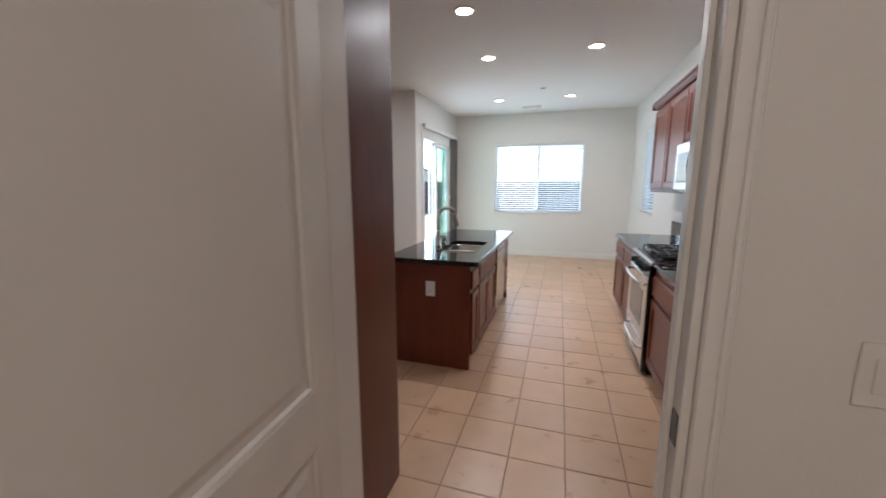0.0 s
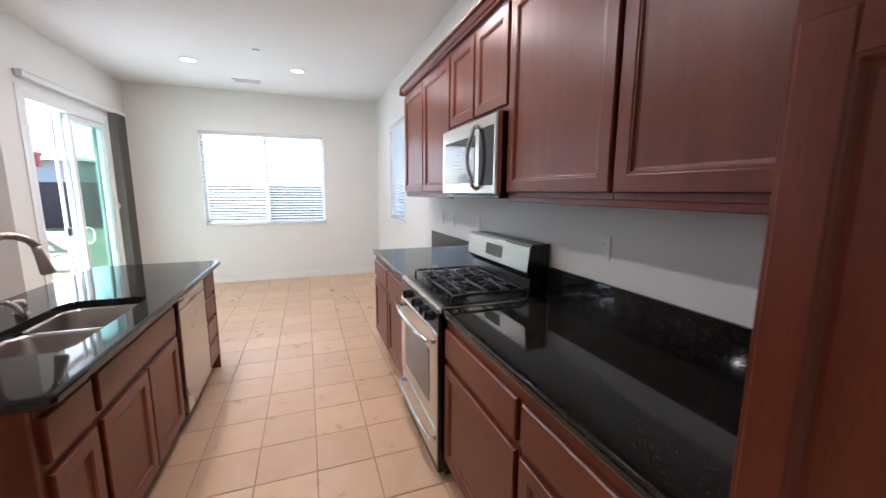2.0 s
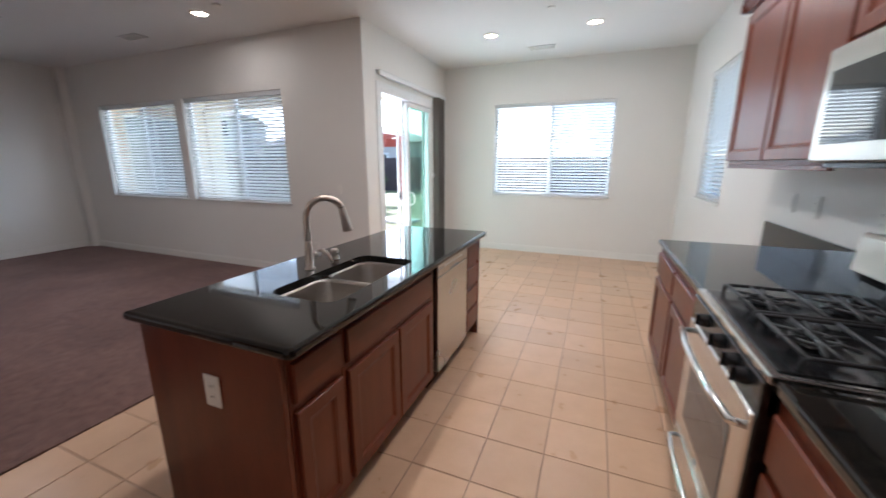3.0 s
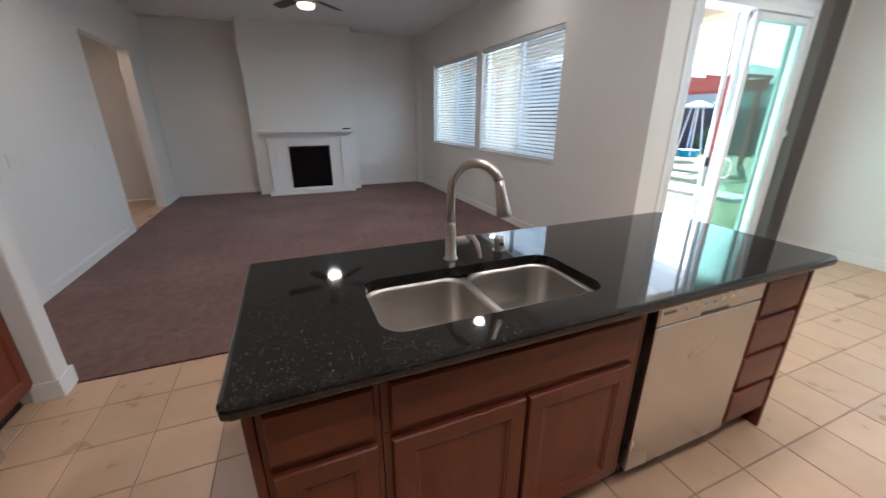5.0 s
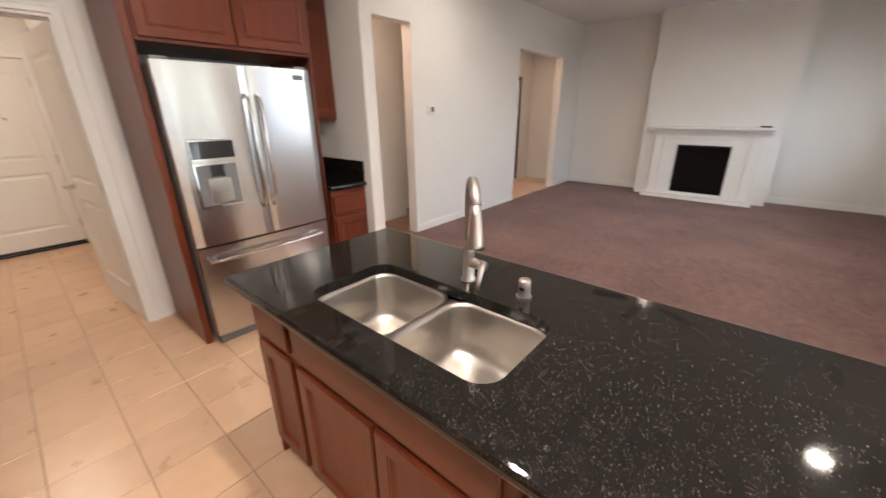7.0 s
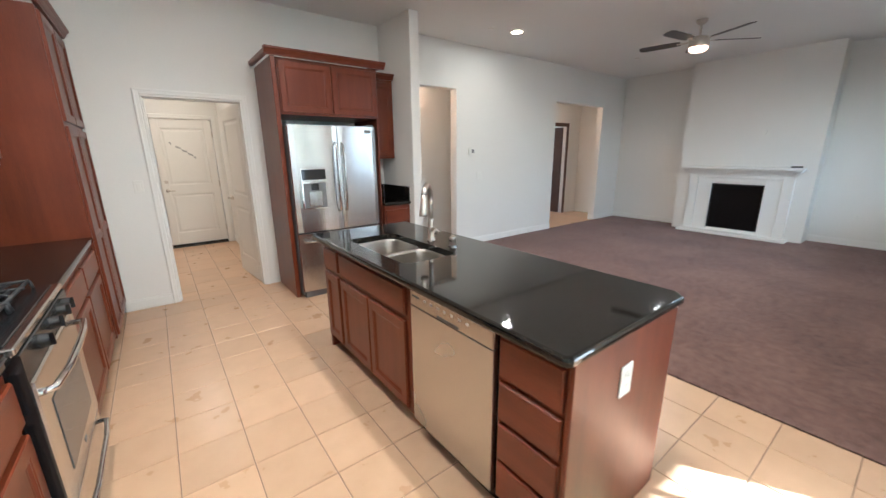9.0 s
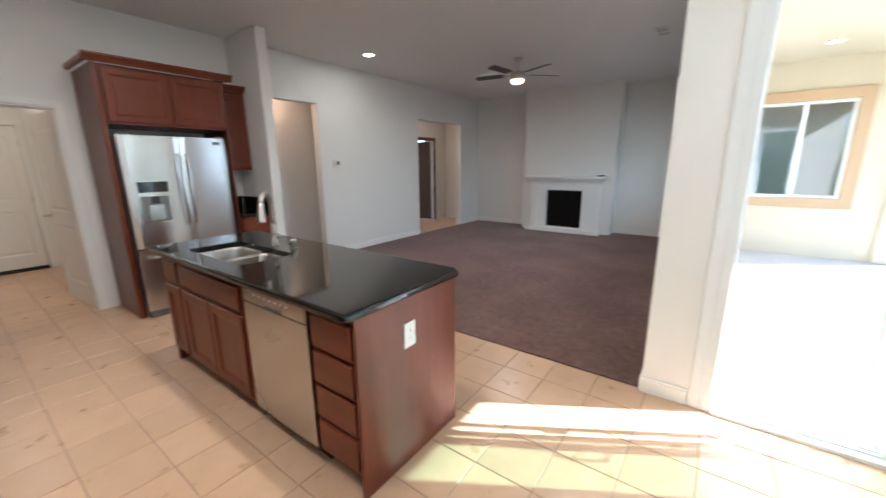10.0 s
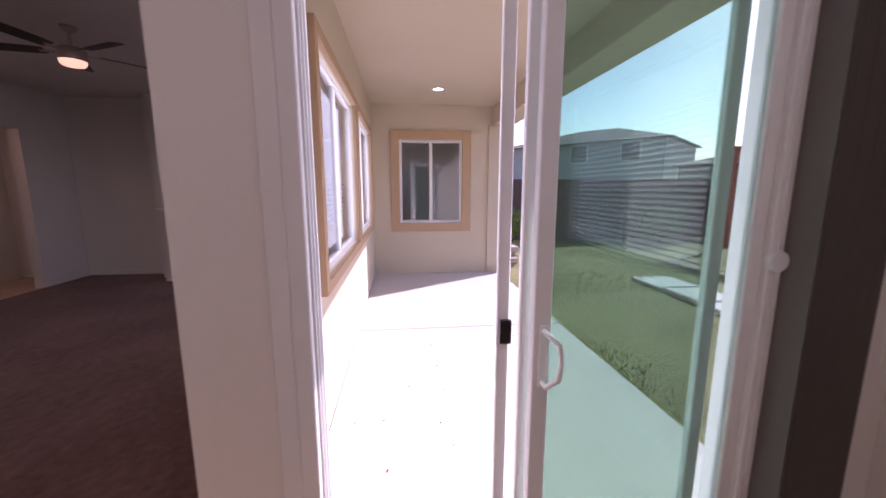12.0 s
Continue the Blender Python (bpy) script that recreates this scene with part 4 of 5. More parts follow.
dr = part("storage_drawer", panel_front(fg, R0 + 0.012, R1 - 0.012, 0.065, 0.262, [(0, -0.02), (0, 0.016), (0.006, 0.022), (0.02, 0.022)]), STEEL_H, rg)
part("drawer_handle", tube([fg(R0 + 0.04, 0.20, 0.015), fg(R0 + 0.06, 0.205, 0.05), fg(R0 + 0.2, 0.205, 0.06), fg(R1 - 0.2, 0.205, 0.06), fg(R1 - 0.06, 0.205, 0.05), fg(R1 - 0.04, 0.20, 0.015)], 0.011, 10), CHROME, dr, "", True)
part("base_strip", box(1.38, 1.9, R0 + 0.01, R1 - 0.01, 0.0, 0.065), BLACK, rg)
bm = bmesh.new()
prof = [(1.845, 0.922), (1.855, 1.02), (1.825, 1.06), (1.835, 1.19), (1.85, 1.205), (1.965, 1.205), (1.965, 0.922)]
a = [bm.verts.new((x, R0 + 0.012, z)) for x, z in prof]
c = [bm.verts.new((x, R1 - 0.012, z)) for x, z in prof]
for i in range(len(prof)):
    bm.faces.new((a[i], a[(i + 1) % len(prof)], c[(i + 1) % len(prof)], c[i]))
bm.faces.new(a[::-1])
bm.faces.new(c)
bgd = part("backguard", bm, BLACK, rg, "black backguard body")
bm = bmesh.new()
quad = [(1.8225, 1.062), (1.8335, 1.192), (1.846, 1.209), (1.852, 1.209), (1.838, 1.188), (1.828, 1.060)]
a = [bm.verts.new((x, R0 + 0.0, z)) for x, z in quad]
c = [bm.verts.new((x, R1 - 0.0, z)) for x, z in quad]
for i in range(len(quad)):
    bm.faces.new((a[i], a[(i + 1) % len(quad)], c[(i + 1) % len(quad)], c[i]))
bm.faces.new(a[::-1])
bm.faces.new(c)
fas = part("fascia", bm, STEEL_H, bgd, "stainless display fascia")
bm = box(-0.002, 0.002, 4.02, 4.22, -0.035, 0.035, 0.001)
bmesh.ops.transform(bm, matrix=Matrix.Translation((1.826, 0, 1.128)) @ Matrix.Rotation(radians(5), 4, "Y"), verts=bm.verts)
part("display", bm, LCD, bgd, "grey clock display")
# burners and grates
for by in (3.93, 4.30):
    for bx in (1.51, 1.75):
        bn = part("burner", lathe((bx, by, 0.926), [(0.055, 0), (0.055, 0.006), (0.038, 0.010), (0.038, 0.018), (0.030, 0.022)], 20), BLACK, rg, "black burner cap")
part("burner", lathe((1.63, 4.116, 0.926), [(0.05, 0), (0.05, 0.006), (0.03, 0.016)], 20), BLACK, rg, "black burner cap")
for y0, y1 in ((R0 + 0.035, 4.112), (4.120, R1 - 0.035)):
    bm = bmesh.new()
    z = 0.962
    r = 0.0072
    for yy in (y0 + 0.01, y1 - 0.01):
        tube([(1.42, yy, 0.928), (1.425, yy, z - 0.004), (1.44, yy, z), (1.82, yy, z), (1.835, yy, z - 0.004), (1.84, yy, 0.928)], r, 6, bm)
    for xx in (1.43, 1.51, 1.63, 1.75, 1.83):
        tube([(xx, y0 + 0.01, z), (xx, y1 - 0.01, z)], r, 6, bm)
    cy = (y0 + y1) / 2
    for bx in (1.51, 1.75):
        for k in range(6):
            an = math.pi / 3 * k + 0.3
            d = Vector((math.cos(an), math.sin(an), 0))
            tube([Vector((bx, cy, z)) + d * 0.025, Vector((bx, cy, z + 0.004)) + d * 0.06, Vector((bx, cy, z)) + d * (0.10 if abs(d.x) > 0.6 else 0.14)], r * 0.9, 6, bm)
        tube([(bx + 0.055 * math.cos(q), cy + 0.055 * math.sin(q), z - 0.001) for q in (2 * math.pi * k / 16 for k in range(17))], r * 0.85, 6, bm)
    part("grate", bm, IRON, rg, "black cast iron grate", True)

# ---- microwave ----
mw = thing("microwave", (1.8, 4.115, 1.455), "stainless over-range microwave with a curved handle", "microwave")
fm = facing("-x", 1.655)
M0, M1, MZ0, MZ1 = 3.742, 4.490, 1.452, 1.862
part("body", box(1.655, XR - 0.004, M0, M1, MZ0 + 0.01, MZ1, 0.003), BLACK, mw, "black casing")
md = part("door", panel_front(fm, M0, M1, MZ0 + 0.012, MZ1 - 0.002, [(0, 0), (0, 0.022), (0.008, 0.030), (0.02, 0.030)]), STEEL_H, mw)
part("window", fbox(fm, M0 + 0.24, M1 - 0.05, MZ0 + 0.075, MZ1 - 0.085, 0.0302, 0.032, 0.001), DARKGLASS, md, "dark reflective window")
part("control_pad", fbox(fm, M0 + 0.03, M0 + 0.19, MZ0 + 0.06, MZ1 - 0.06, 0.0302, 0.032, 0.001), DARKGLASS, md, "black touch pad")
hh = [fm(M0 + 0.215, MZ0 + 0.04, 0.028), fm(M0 + 0.212, MZ0 + 0.06, 0.058)] + [fm(M0 + 0.205 + 0.02 * math.sin(math.pi * k / 8), MZ0 + 0.08 + k * 0.031, 0.062 + 0.022 * math.sin(math.pi * k / 8)) for k in range(9)] + [fm(M0 + 0.212, MZ1 - 0.06, 0.058), fm(M0 + 0.215, MZ1 - 0.04, 0.028)]
part("handle", tube(hh, 0.011, 10), CHROME, md, "curved polished handle", True)
part("vent_strip", box(1.66, XR - 0.03, M0 + 0.03, M1 - 0.03, MZ0 - 0.006, MZ0 + 0.0098), BLACK, mw)

# ---- fridge and its surround ----
FX0, FX1, FY = -1.045, -0.138, 2.32
fp = facing("+y", FY)
fe = thing("fridge_surround", (-0.64, 1.86, 0), "cherry-stained tall panel and cabinet round the fridge", "cabinet")
part("side_panel", box(-0.122, -0.08, YD + 0.002, 2.195, 0, 2.36, 0.003), CHERRY, fe)
part("side_panel", box(-1.185, -1.165, YD + 0.002, 2.13, 0, 2.36, 0.003), CHERRY, fe)
part("upper_body", box(-1.164, -0.133, YD + 0.002, 2.165, 1.855, 2.36, 0.002), CHERRY, fe)
ff = facing("+y", 2.166)
for u0, u1 in ((-1.155, -0.655), (-0.645, -0.145)):
    part("door", panel_front(ff, u0, u1, 1.875, 2.335, DOOR_RINGS), CHERRY, fe)
fc = facing("+y", 2.196)
bm = crown(fc, -1.24, -0.025, 2.36)
box(-0.08, -0.03, YD + 0.002, 2.196, 2.372, 2.426, 0.012, bm)
box(-1.24, -1.185, YD + 0.34, 2.196, 2.372, 2.426, 0.012, bm)
part("crown_moulding", bm, CHERRY_X, fe)
fg2 = thing("fridge", (-0.65, 1.9, 0), "stainless steel french-door fridge with a bottom freezer drawer", "fridge")
part("cabinet", box(FX0, FX1, YD + 0.04, FY - 0.07, 0.03, 1.748, 0.004), GREYP, fg2, "grey cabinet sides")
part("grille", box(FX0 + 0.02, FX1 - 0.02, FY - 0.12, FY - 0.055, 0.0, 0.075, 0.003), GREYP, fg2, "grey base grille")
mid = (FX0 + FX1) / 2 - 0.02


def curved_front(x0, x1, z0, z1, y0=FY - 0.065, bulge=0.018):
    bm = bmesh.new()
    n = 10
    cx, hw = (FX0 + FX1) / 2, (FX1 - FX0) / 2
    fr, bk = [], []
    for i in range(n + 1):
        x = x0 + (x1 - x0) * i / n
        e = min(i, n - i)
        y = FY - bulge * ((x - cx) / hw) ** 2 - (0.008 if e == 0 else 0)
        fr.append((bm.verts.new((x, y, z0)), bm.verts.new((x, y, z1))))
        bk.append((bm.verts.new((x, y0, z0)), bm.verts.new((x, y0, z1))))
    for i in range(n):
        bm.faces.new((fr[i][0], fr[i + 1][0], fr[i + 1][1], fr[i][1]))
        bm.faces.new((bk[i][0], bk[i][1], bk[i + 1][1], bk[i + 1][0]))
        for k in (0, 1):
            bm.faces.new((fr[i][k], fr[i + 1][k], bk[i + 1][k], bk[i][k]))
    for i in (0, n):
        bm.faces.new((fr[i][0], fr[i][1], bk[i][1], bk[i][0]))
    return bm


dl = part("left_door", curved_front(mid + 0.004, FX1, 0.708, 1.757), STEEL, fg2)
drr = part("right_door", curved_front(FX0, mid - 0.004, 0.708, 1.757), STEEL, fg2)
dz = part("freezer_drawer", curved_front(FX0, FX1, 0.08, 0.695), STEEL, fg2)
for door, x in ((dl, mid + 0.035), (drr, mid - 0.035)):
    part("handle", tube([(x, FY - 0.005, 0.90), (x, FY + 0.035, 0.92)] + [(x, FY + 0.045 + 0.018 * math.sin(math.pi * k / 8), 0.945 + k * 0.0755) for k in range(9)] + [(x, FY + 0.035, 1.57), (x, FY - 0.005, 1.59)], 0.012, 10), CHROME, door, "curved polished handle", True)
part("handle", tube([(FX0 + 0.06, FY - 0.02, 0.615), (FX0 + 0.08, FY + 0.03, 0.617)] + [(FX0 + 0.1 + k * 0.096, FY + 0.036 + 0.02 * math.sin(math.pi * k / 8), 0.618) for k in range(9)] + [(FX1 - 0.08, FY + 0.03, 0.617), (FX1 - 0.06, FY - 0.02, 0.615)], 0.012, 10), CHROME, dz, "long polished handle", True)
fp = facing("+y", FY - 0.012)
disp = part("dispenser", fbox(fp, -0.465, -0.208, 0.940, 1.345, 0.0, 0.012, 0.004), CHROME, dl, "water and ice dispenser")
disp2 = [("control_glass", -0.455, -0.218, 1.235, 1.335, DARKGLASS), ("cavity", -0.45, -0.223, 0.955, 1.20, GREYP), ("spout", -0.375, -0.30, 1.13, 1.20, BLACK), ("shelf", -0.455, -0.218, 1.205, 1.23, STEEL_H)]
for nm, u0, u1, v0, v1, mt in disp2:
    part(nm, fbox(fp, u0, u1, v0, v1, 0.0125, 0.018 if nm in ("spout", "shelf") else 0.0145, 0.001), mt, fg2)
part("paddle", fbox(fp, -0.405, -0.27, 0.97, 1.12, 0.015, 0.022, 0.004), STEEL, fg2)
part("badge", box(FX0 + 0.06, FX0 + 0.13, FY - 0.012, FY - 0.008, 1.69, 1.72), GREYP, fg2)
for x in (FX0 + 0.05, FX1 - 0.05):
    part("hinge_cover", box(x - 0.04, x + 0.04, FY - 0.16, FY - 0.04, 1.758, 1.777, 0.004), GREYP, fg2)

# small cabinets between fridge and stub wall
fs = facing("+y", 2.17)
base_unit(fs, -1.54, -1.187, 0.635, "base_cabinet", "small cherry-stained base cabinet with a drawer beside the fridge", wide=CHERRY_X)
c = thing("worktop", (-1.36, 1.84, 0.874), "short black granite worktop beside the fridge", "worktop", "granite worktops")
part("slab", slab_top([(-1.542, YD + 0.003), (-1.187, YD + 0.003), (-1.187, 2.198), (-1.542, 2.198)], [], 0.875, 0.914), GRANITE, c)
part("upstand", box(-1.187, -1.521, YD + 0.003, YD + 0.023, 0.9145, 1.085, 0.003), GRANITE, c)
part("upstand", box(-1.5425, -1.522, YD + 0.024, 2.18, 0.9145, 1.085, 0.003), GRANITE, c)
fs2 = facing("+y", YD + 0.32)
upper_unit(fs2, -1.54, -1.187, 1.42, 2.33, 0.318, "narrow cherry-stained wall cabinet beside the fridge")
bm = crown(fs2, -1.542, -1.187, 2.33)
solid("crown_moulding", bm, CHERRY_X, "short cherry-stained crown moulding", "moulding")

# ---- fireplace ----
CX = -7.18
solid("chimney_breast", box(XL, CX, 3.02, 4.945, 0, H), PAINT, kind="structure")
fpl = thing("fireplace", (CX, 3.985, 0), "white painted mantel surround with a black firebox and hearth", "fireplace")
ff = facing("+x", CX)
C = 3.985
for s in (-1, 1):
    a, c2 = sorted((C + s * 0.38, C + s * 0.60))
    lg = part("leg", fbox(ff, a, c2, 0.05, 1.0, 0.0, 0.05, 0.004), TRIM, fpl)
    a2, c3 = sorted((C + s * 0.60, C + s * 0.74))
    part("outer_pilaster", fbox(ff, a2, c3, 0.05, 1.06, 0.0, 0.075, 0.006), TRIM, fpl)
    a4, c5 = sorted((C + s * 0.38, C + s * 0.41))
    part("inner_bead", fbox(ff, a4, c5, 0.05, 0.925, 0.05, 0.062, 0.004), TRIM, lg)
part("lintel", fbox(ff, C - 0.38, C + 0.38, 0.90, 1.0, 0.0, 0.05, 0.004), TRIM, fpl)
part("header", fbox(ff, C - 0.60, C + 0.60, 1.0, 1.06, 0.0, 0.062, 0.004), TRIM, fpl)
bm = bmesh.new()
for k, (o, z0, z1) in enumerate(((0.085, 1.06, 1.085), (0.105, 1.085, 1.105), (0.13, 1.105, 1.13), (0.16, 1.13, 1.155))):
    fbox(ff, C - 0.66 - o, C + 0.66 + o, z0, z1, 0.0, o, 0.005, bm)
part("cornice", bm, TRIM, fpl)
part("mantelshelf", fbox(ff, C - 0.845, C + 0.845, 1.155, 1.20, 0.0, 0.20, 0.008, seg=2), TRIM, fpl)
part("hearth", fbox(ff, C - 0.80, C + 0.80, 0.0, 0.05, 0.0, 0.24, 0.006), TRIM, fpl)
fbx = part("firebox_glass", fbox(ff, C - 0.375, C + 0.375, 0.10, 0.90, 0.004, 0.014, 0.002), FIREGLASS, fpl, "black firebox glass")
part("firebox_frame", fbox(ff, C - 0.38, C + 0.38, 0.05, 0.10, 0.0, 0.03, 0.003), TRIM, fpl)
bm = fbox(ff, C - 0.378, C - 0.355, 0.10, 0.90, 0.0145, 0.024, 0.002)
fbox(ff, C + 0.355, C + 0.378, 0.10, 0.90, 0.0145, 0.024, 0.002, bm)
fbox(ff, C - 0.355, C + 0.355, 0.875, 0.90, 0.0145, 0.024, 0.002, bm)
part("firebox_edge", bm, SOOT, fpl)
solid("remote_control", fbox(ff, C + 0.66, C + 0.80, 1.2, 1.222, 0.05, 0.10, 0.006), BLACK, "black remote control lying on the mantelshelf", "remote control")
plate("socket", ff, C + 0.25, 1.75, "socket", 0.11, 0.11)

# ---- ceiling fan and ceiling things ----
FXC, FYC = -4.62, 4.0
fan = thing("ceiling_fan", (FXC, FYC, 2.62), "five-blade ceiling fan in dark wood and brushed nickel, light on", "ceiling fan")
part("canopy", lathe((FXC, FYC, 2.95), [(0.03, 0), (0.055, 0.02), (0.065, 0.05)], 20), NICKEL, fan, "", True)
part("rod", cyl((FXC, FYC, 2.82), (FXC, FYC, 2.97), 0.013, n=12), NICKEL, fan)
part("motor", lathe((FXC, FYC, 2.70), [(0.105, 0), (0.11, 0.01), (0.11, 0.09), (0.09, 0.11), (0.03, 0.13)], 28), NICKEL, fan, "", True)
part("light", lathe((FXC, FYC, 2.645), [(0.05, 0), (0.085, 0.01), (0.10, 0.03), (0.102, 0.054)], 28), LAMP_FAN, fan, "frosted glass light, lit", True)
for k in range(5):
    an = radians(64 + 72 * k)
    m = Matrix.Translation((FXC, FYC, 2.775)) @ Matrix.Rotation(an, 4, "Z") @ Matrix.Rotation(radians(11), 4, "X")
    bm = bmesh.new()
    outl = [(0.20, -0.05), (0.30, -0.062), (0.60, -0.066), (0.66, -0.055), (0.675, 0.0), (0.66, 0.055), (0.60, 0.066), (0.30, 0.062), (0.20, 0.05)]
    lo = [bm.verts.new((x, y, -0.003)) for x, y in outl]
    hi = [bm.verts.new((x, y, 0.003)) for x, y in outl]
    bm.faces.new(lo[::-1])
    bm.faces.new(hi)
    for i in range(len(outl)):
        j = (i + 1) % len(outl)
        bm.faces.new((lo[i], lo[j], hi[j], hi[i]))
    bmesh.ops.transform(bm, matrix=m, verts=bm.verts)
    bl = part("blade", bm, BLADEWOOD, fan)
    bm = box(0.09, 0.24, -0.018, 0.018, -0.009, -0.003, 0.002)
    bmesh.ops.transform(bm, matrix=m, verts=bm.verts)
    part("blade_iron", bm, NICKEL, bl)


def lamp_disc(name, at, radius, watts, color=(1.0, 0.88, 0.74)):
    l = bpy.data.lights.new(name, "AREA")
    l.shape, l.size, l.energy, l.color = "DISK", radius * 2, watts, color
    o = new(name, l)
    o.location = at
    return o


def downlight(x, y, z=H, watts=1.8):
    t = thing("downlight", (x, y, z), "round white recessed ceiling downlight, lit", "downlight", "recessed downlights")
    part("trim_ring", tube([(x + 0.08 * math.cos(q), y + 0.08 * math.sin(q), z - 0.002) for q in (2 * math.pi * k / 28 for k in range(29))], 0.013, 6), PLASTIC, t, "", True)
    part("lens", lathe((x, y, z - 0.009), [(0.035, 0), (0.062, 0.003), (0.070, 0.0085)], 24), LAMP, t, "glowing lens")
    lamp_disc("downlight_glow", (x, y, z - 0.011), 0.05, watts)


for x, y in ((-0.46, 7.50), (0.73, 7.48), (-0.24, 5.27), (0.95, 5.23), (-0.22, 4.02), (0.95, 4.0), (-3.12, 2.40), (-3.12, 5.68)):
    downlight(x, y, watts=1.2 if x < -2 or y > 7 else 3.4)
downlight(-6.2, 7.62, 2.95, 0.6)
lamp_disc("fan_glow", (FXC, FYC, 2.642), 0.08, 2.8)
# unseen ceiling light added to fill the hall with warm light
hl = thing("hall_fill_light", (0.9, -0.2, 2.75), "round white flush ceiling light, added out of view to brighten the hall", "ceiling light")
part("base", lathe((0.9, -0.2, 2.72), [(0.15, 0), (0.16, 0.03)], 24), PLASTIC, hl)
part("bowl", lathe((0.9, -0.2, 2.65), [(0.03, 0), (0.09, 0.012), (0.13, 0.04), (0.14, 0.07)], 24), LAMP_SOFT, hl, "glowing glass bowl of an added light", True)
lamp_disc("hall_fill", (0.9, -0.2, 2.645), 0.12, 2.7, (1.0, 0.78, 0.58))
# two invented ceiling lights that give the corridor its orange tone
for x in (-2.3, -6.0):
    cl = thing("corridor_fill_light", (x, 1.0, 2.7), "round flush ceiling light, added out of view to warm the corridor", "ceiling light")
    part("bowl", lathe((x, 1.0, 2.63), [(0.03, 0), (0.09, 0.012), (0.13, 0.04), (0.14, 0.069)], 24), LAMP_SOFT, cl, "glowing glass bowl of an added light", True)
    lamp_disc("corridor_fill", (x, 1.0, 2.625), 0.10, 0.85, (1.0, 0.48, 0.22))


def vent(x, y, w, d):
    t = thing("ceiling_vent", (x, y, H), "white metal louvred air vent in the ceiling", "air vent", "ceiling vents")
    part("backing", box(x - w / 2, x + w / 2, y - d / 2, y + d / 2, H - 0.003, H - 0.001), GREYP, t)
    bm = bmesh.new()
    for a, c2, e, g in ((x - w / 2, x + w / 2, y - d / 2, y - d / 2 + 0.02), (x - w / 2, x + w / 2, y + d / 2 - 0.02, y + d / 2), (x - w / 2, x - w / 2 + 0.02, y - d / 2 + 0.02, y + d / 2 - 0.02), (x + w / 2 - 0.02, x + w / 2, y - d / 2 + 0.02, y + d / 2 - 0.02), (x - 0.008, x + 0.008, y - d / 2 + 0.02, y + d / 2 - 0.02)):
        box(a, c2, e, g, H - 0.012, H - 0.003, 0.002, bm)
    part("frame", bm, PLASTIC, t)
    n = int((d - 0.05) / 0.022)
    for k in range(n):
        yy = y - d / 2 + 0.03 + k * 0.022
        part("slat", box(x - w / 2 + 0.02, x + w / 2 - 0.02, yy, yy + 0.008, H - 0.010, H - 0.004), PLASTIC, t)


vent(0.06, 8.22, 0.36, 0.16)
vent(-4.62, 5.88, 0.36, 0.16)
vent(0.4, 3.0, 0.36, 0.16)
for x, y in ((0.32, 6.9), (-2.76, 5.6), (-2.75, 2.3), (-5.9, 2.6)):
    t = thing("sprinkler_cover", (x, y, H), "small round white cover on the ceiling", "sprinkler", "ceiling covers")
    part("cover", lathe((x, y, H - 0.012), [(0.03, 0), (0.042, 0.004), (0.042, 0.011)], 20), PLASTIC, t, "", True)

# ---- patio ----
PZ = -0.03
XE = -7.25
wall("wall_patio_west", "x", XE - 0.15, 0.15, YL + T, 8.80, PZ, 2.95, [(7.03, 8.15, 0.90, 2.36)], STUCCO)
solid("ceiling_patio", box(XE - 0.15, XS - T - 0.002, YL + T, 9.05, 2.95, 3.15), STUCCO, kind="structure")
solid("patio_beam", box(XE - 0.15, XS - T - 0.002, 8.70, 9.05, 2.62, 2.95, 0.01), STUCCO, kind="structure")
solid("patio_column", box(XE - 0.15, XE + 0.06, 8.62, 9.0, PZ, 2.62, 0.01), STUCCO, kind="structure")
bm = bmesh.new()
for a, c in ((XL - T, -6.64), (-4.82, -4.65), (-2.82, XS - T - 0.001)):
    box(a, c, YL + T, YL + T + 0.02, PZ, 2.95, 0, bm)
for a, c in ((-6.64, -4.82), (-4.65, -2.82)):
    box(a, c, YL + T, YL + T + 0.02, PZ, 0.945, 0, bm)
    box(a, c, YL + T, YL + T + 0.02, 2.36, 2.95, 0, bm)
solid("wall_patio_stucco", bm, STUCCO, kind="structure")


def window_trim(f, u0, u1, v0, v1, w=0.12, n=0.045):
    bm = bmesh.new()
    fbox(f, u0 - w, u0, v0 - w, v1 + w, 0, n, 0.004, bm)
    fbox(f, u1, u1 + w, v0 - w, v1 + w, 0, n, 0.004, bm)
    fbox(f, u0, u1, v0 - w, v0, 0, n, 0.004, bm)
    fbox(f, u0, u1, v1, v1 + w, 0, n, 0.004, bm)
    return solid("trim_patio_window", bm, STUCCO_TRIM, kind="structure")


fo = facing("+y", YL + T + 0.02)
window_trim(fo, -6.64, -4.82, 0.945, 2.36, 0.08)
window_trim(fo, -4.65, -2.82, 0.945, 2.36, 0.08)
fe2 = facing("+x", XE)
window_trim(fe2, 7.03, 8.15, 0.90, 2.36, 0.15)
window("window_5", fe2, 7.03, 8.15, 0.90, 2.36, 0.02, label="white vinyl patio window with two dark panes")
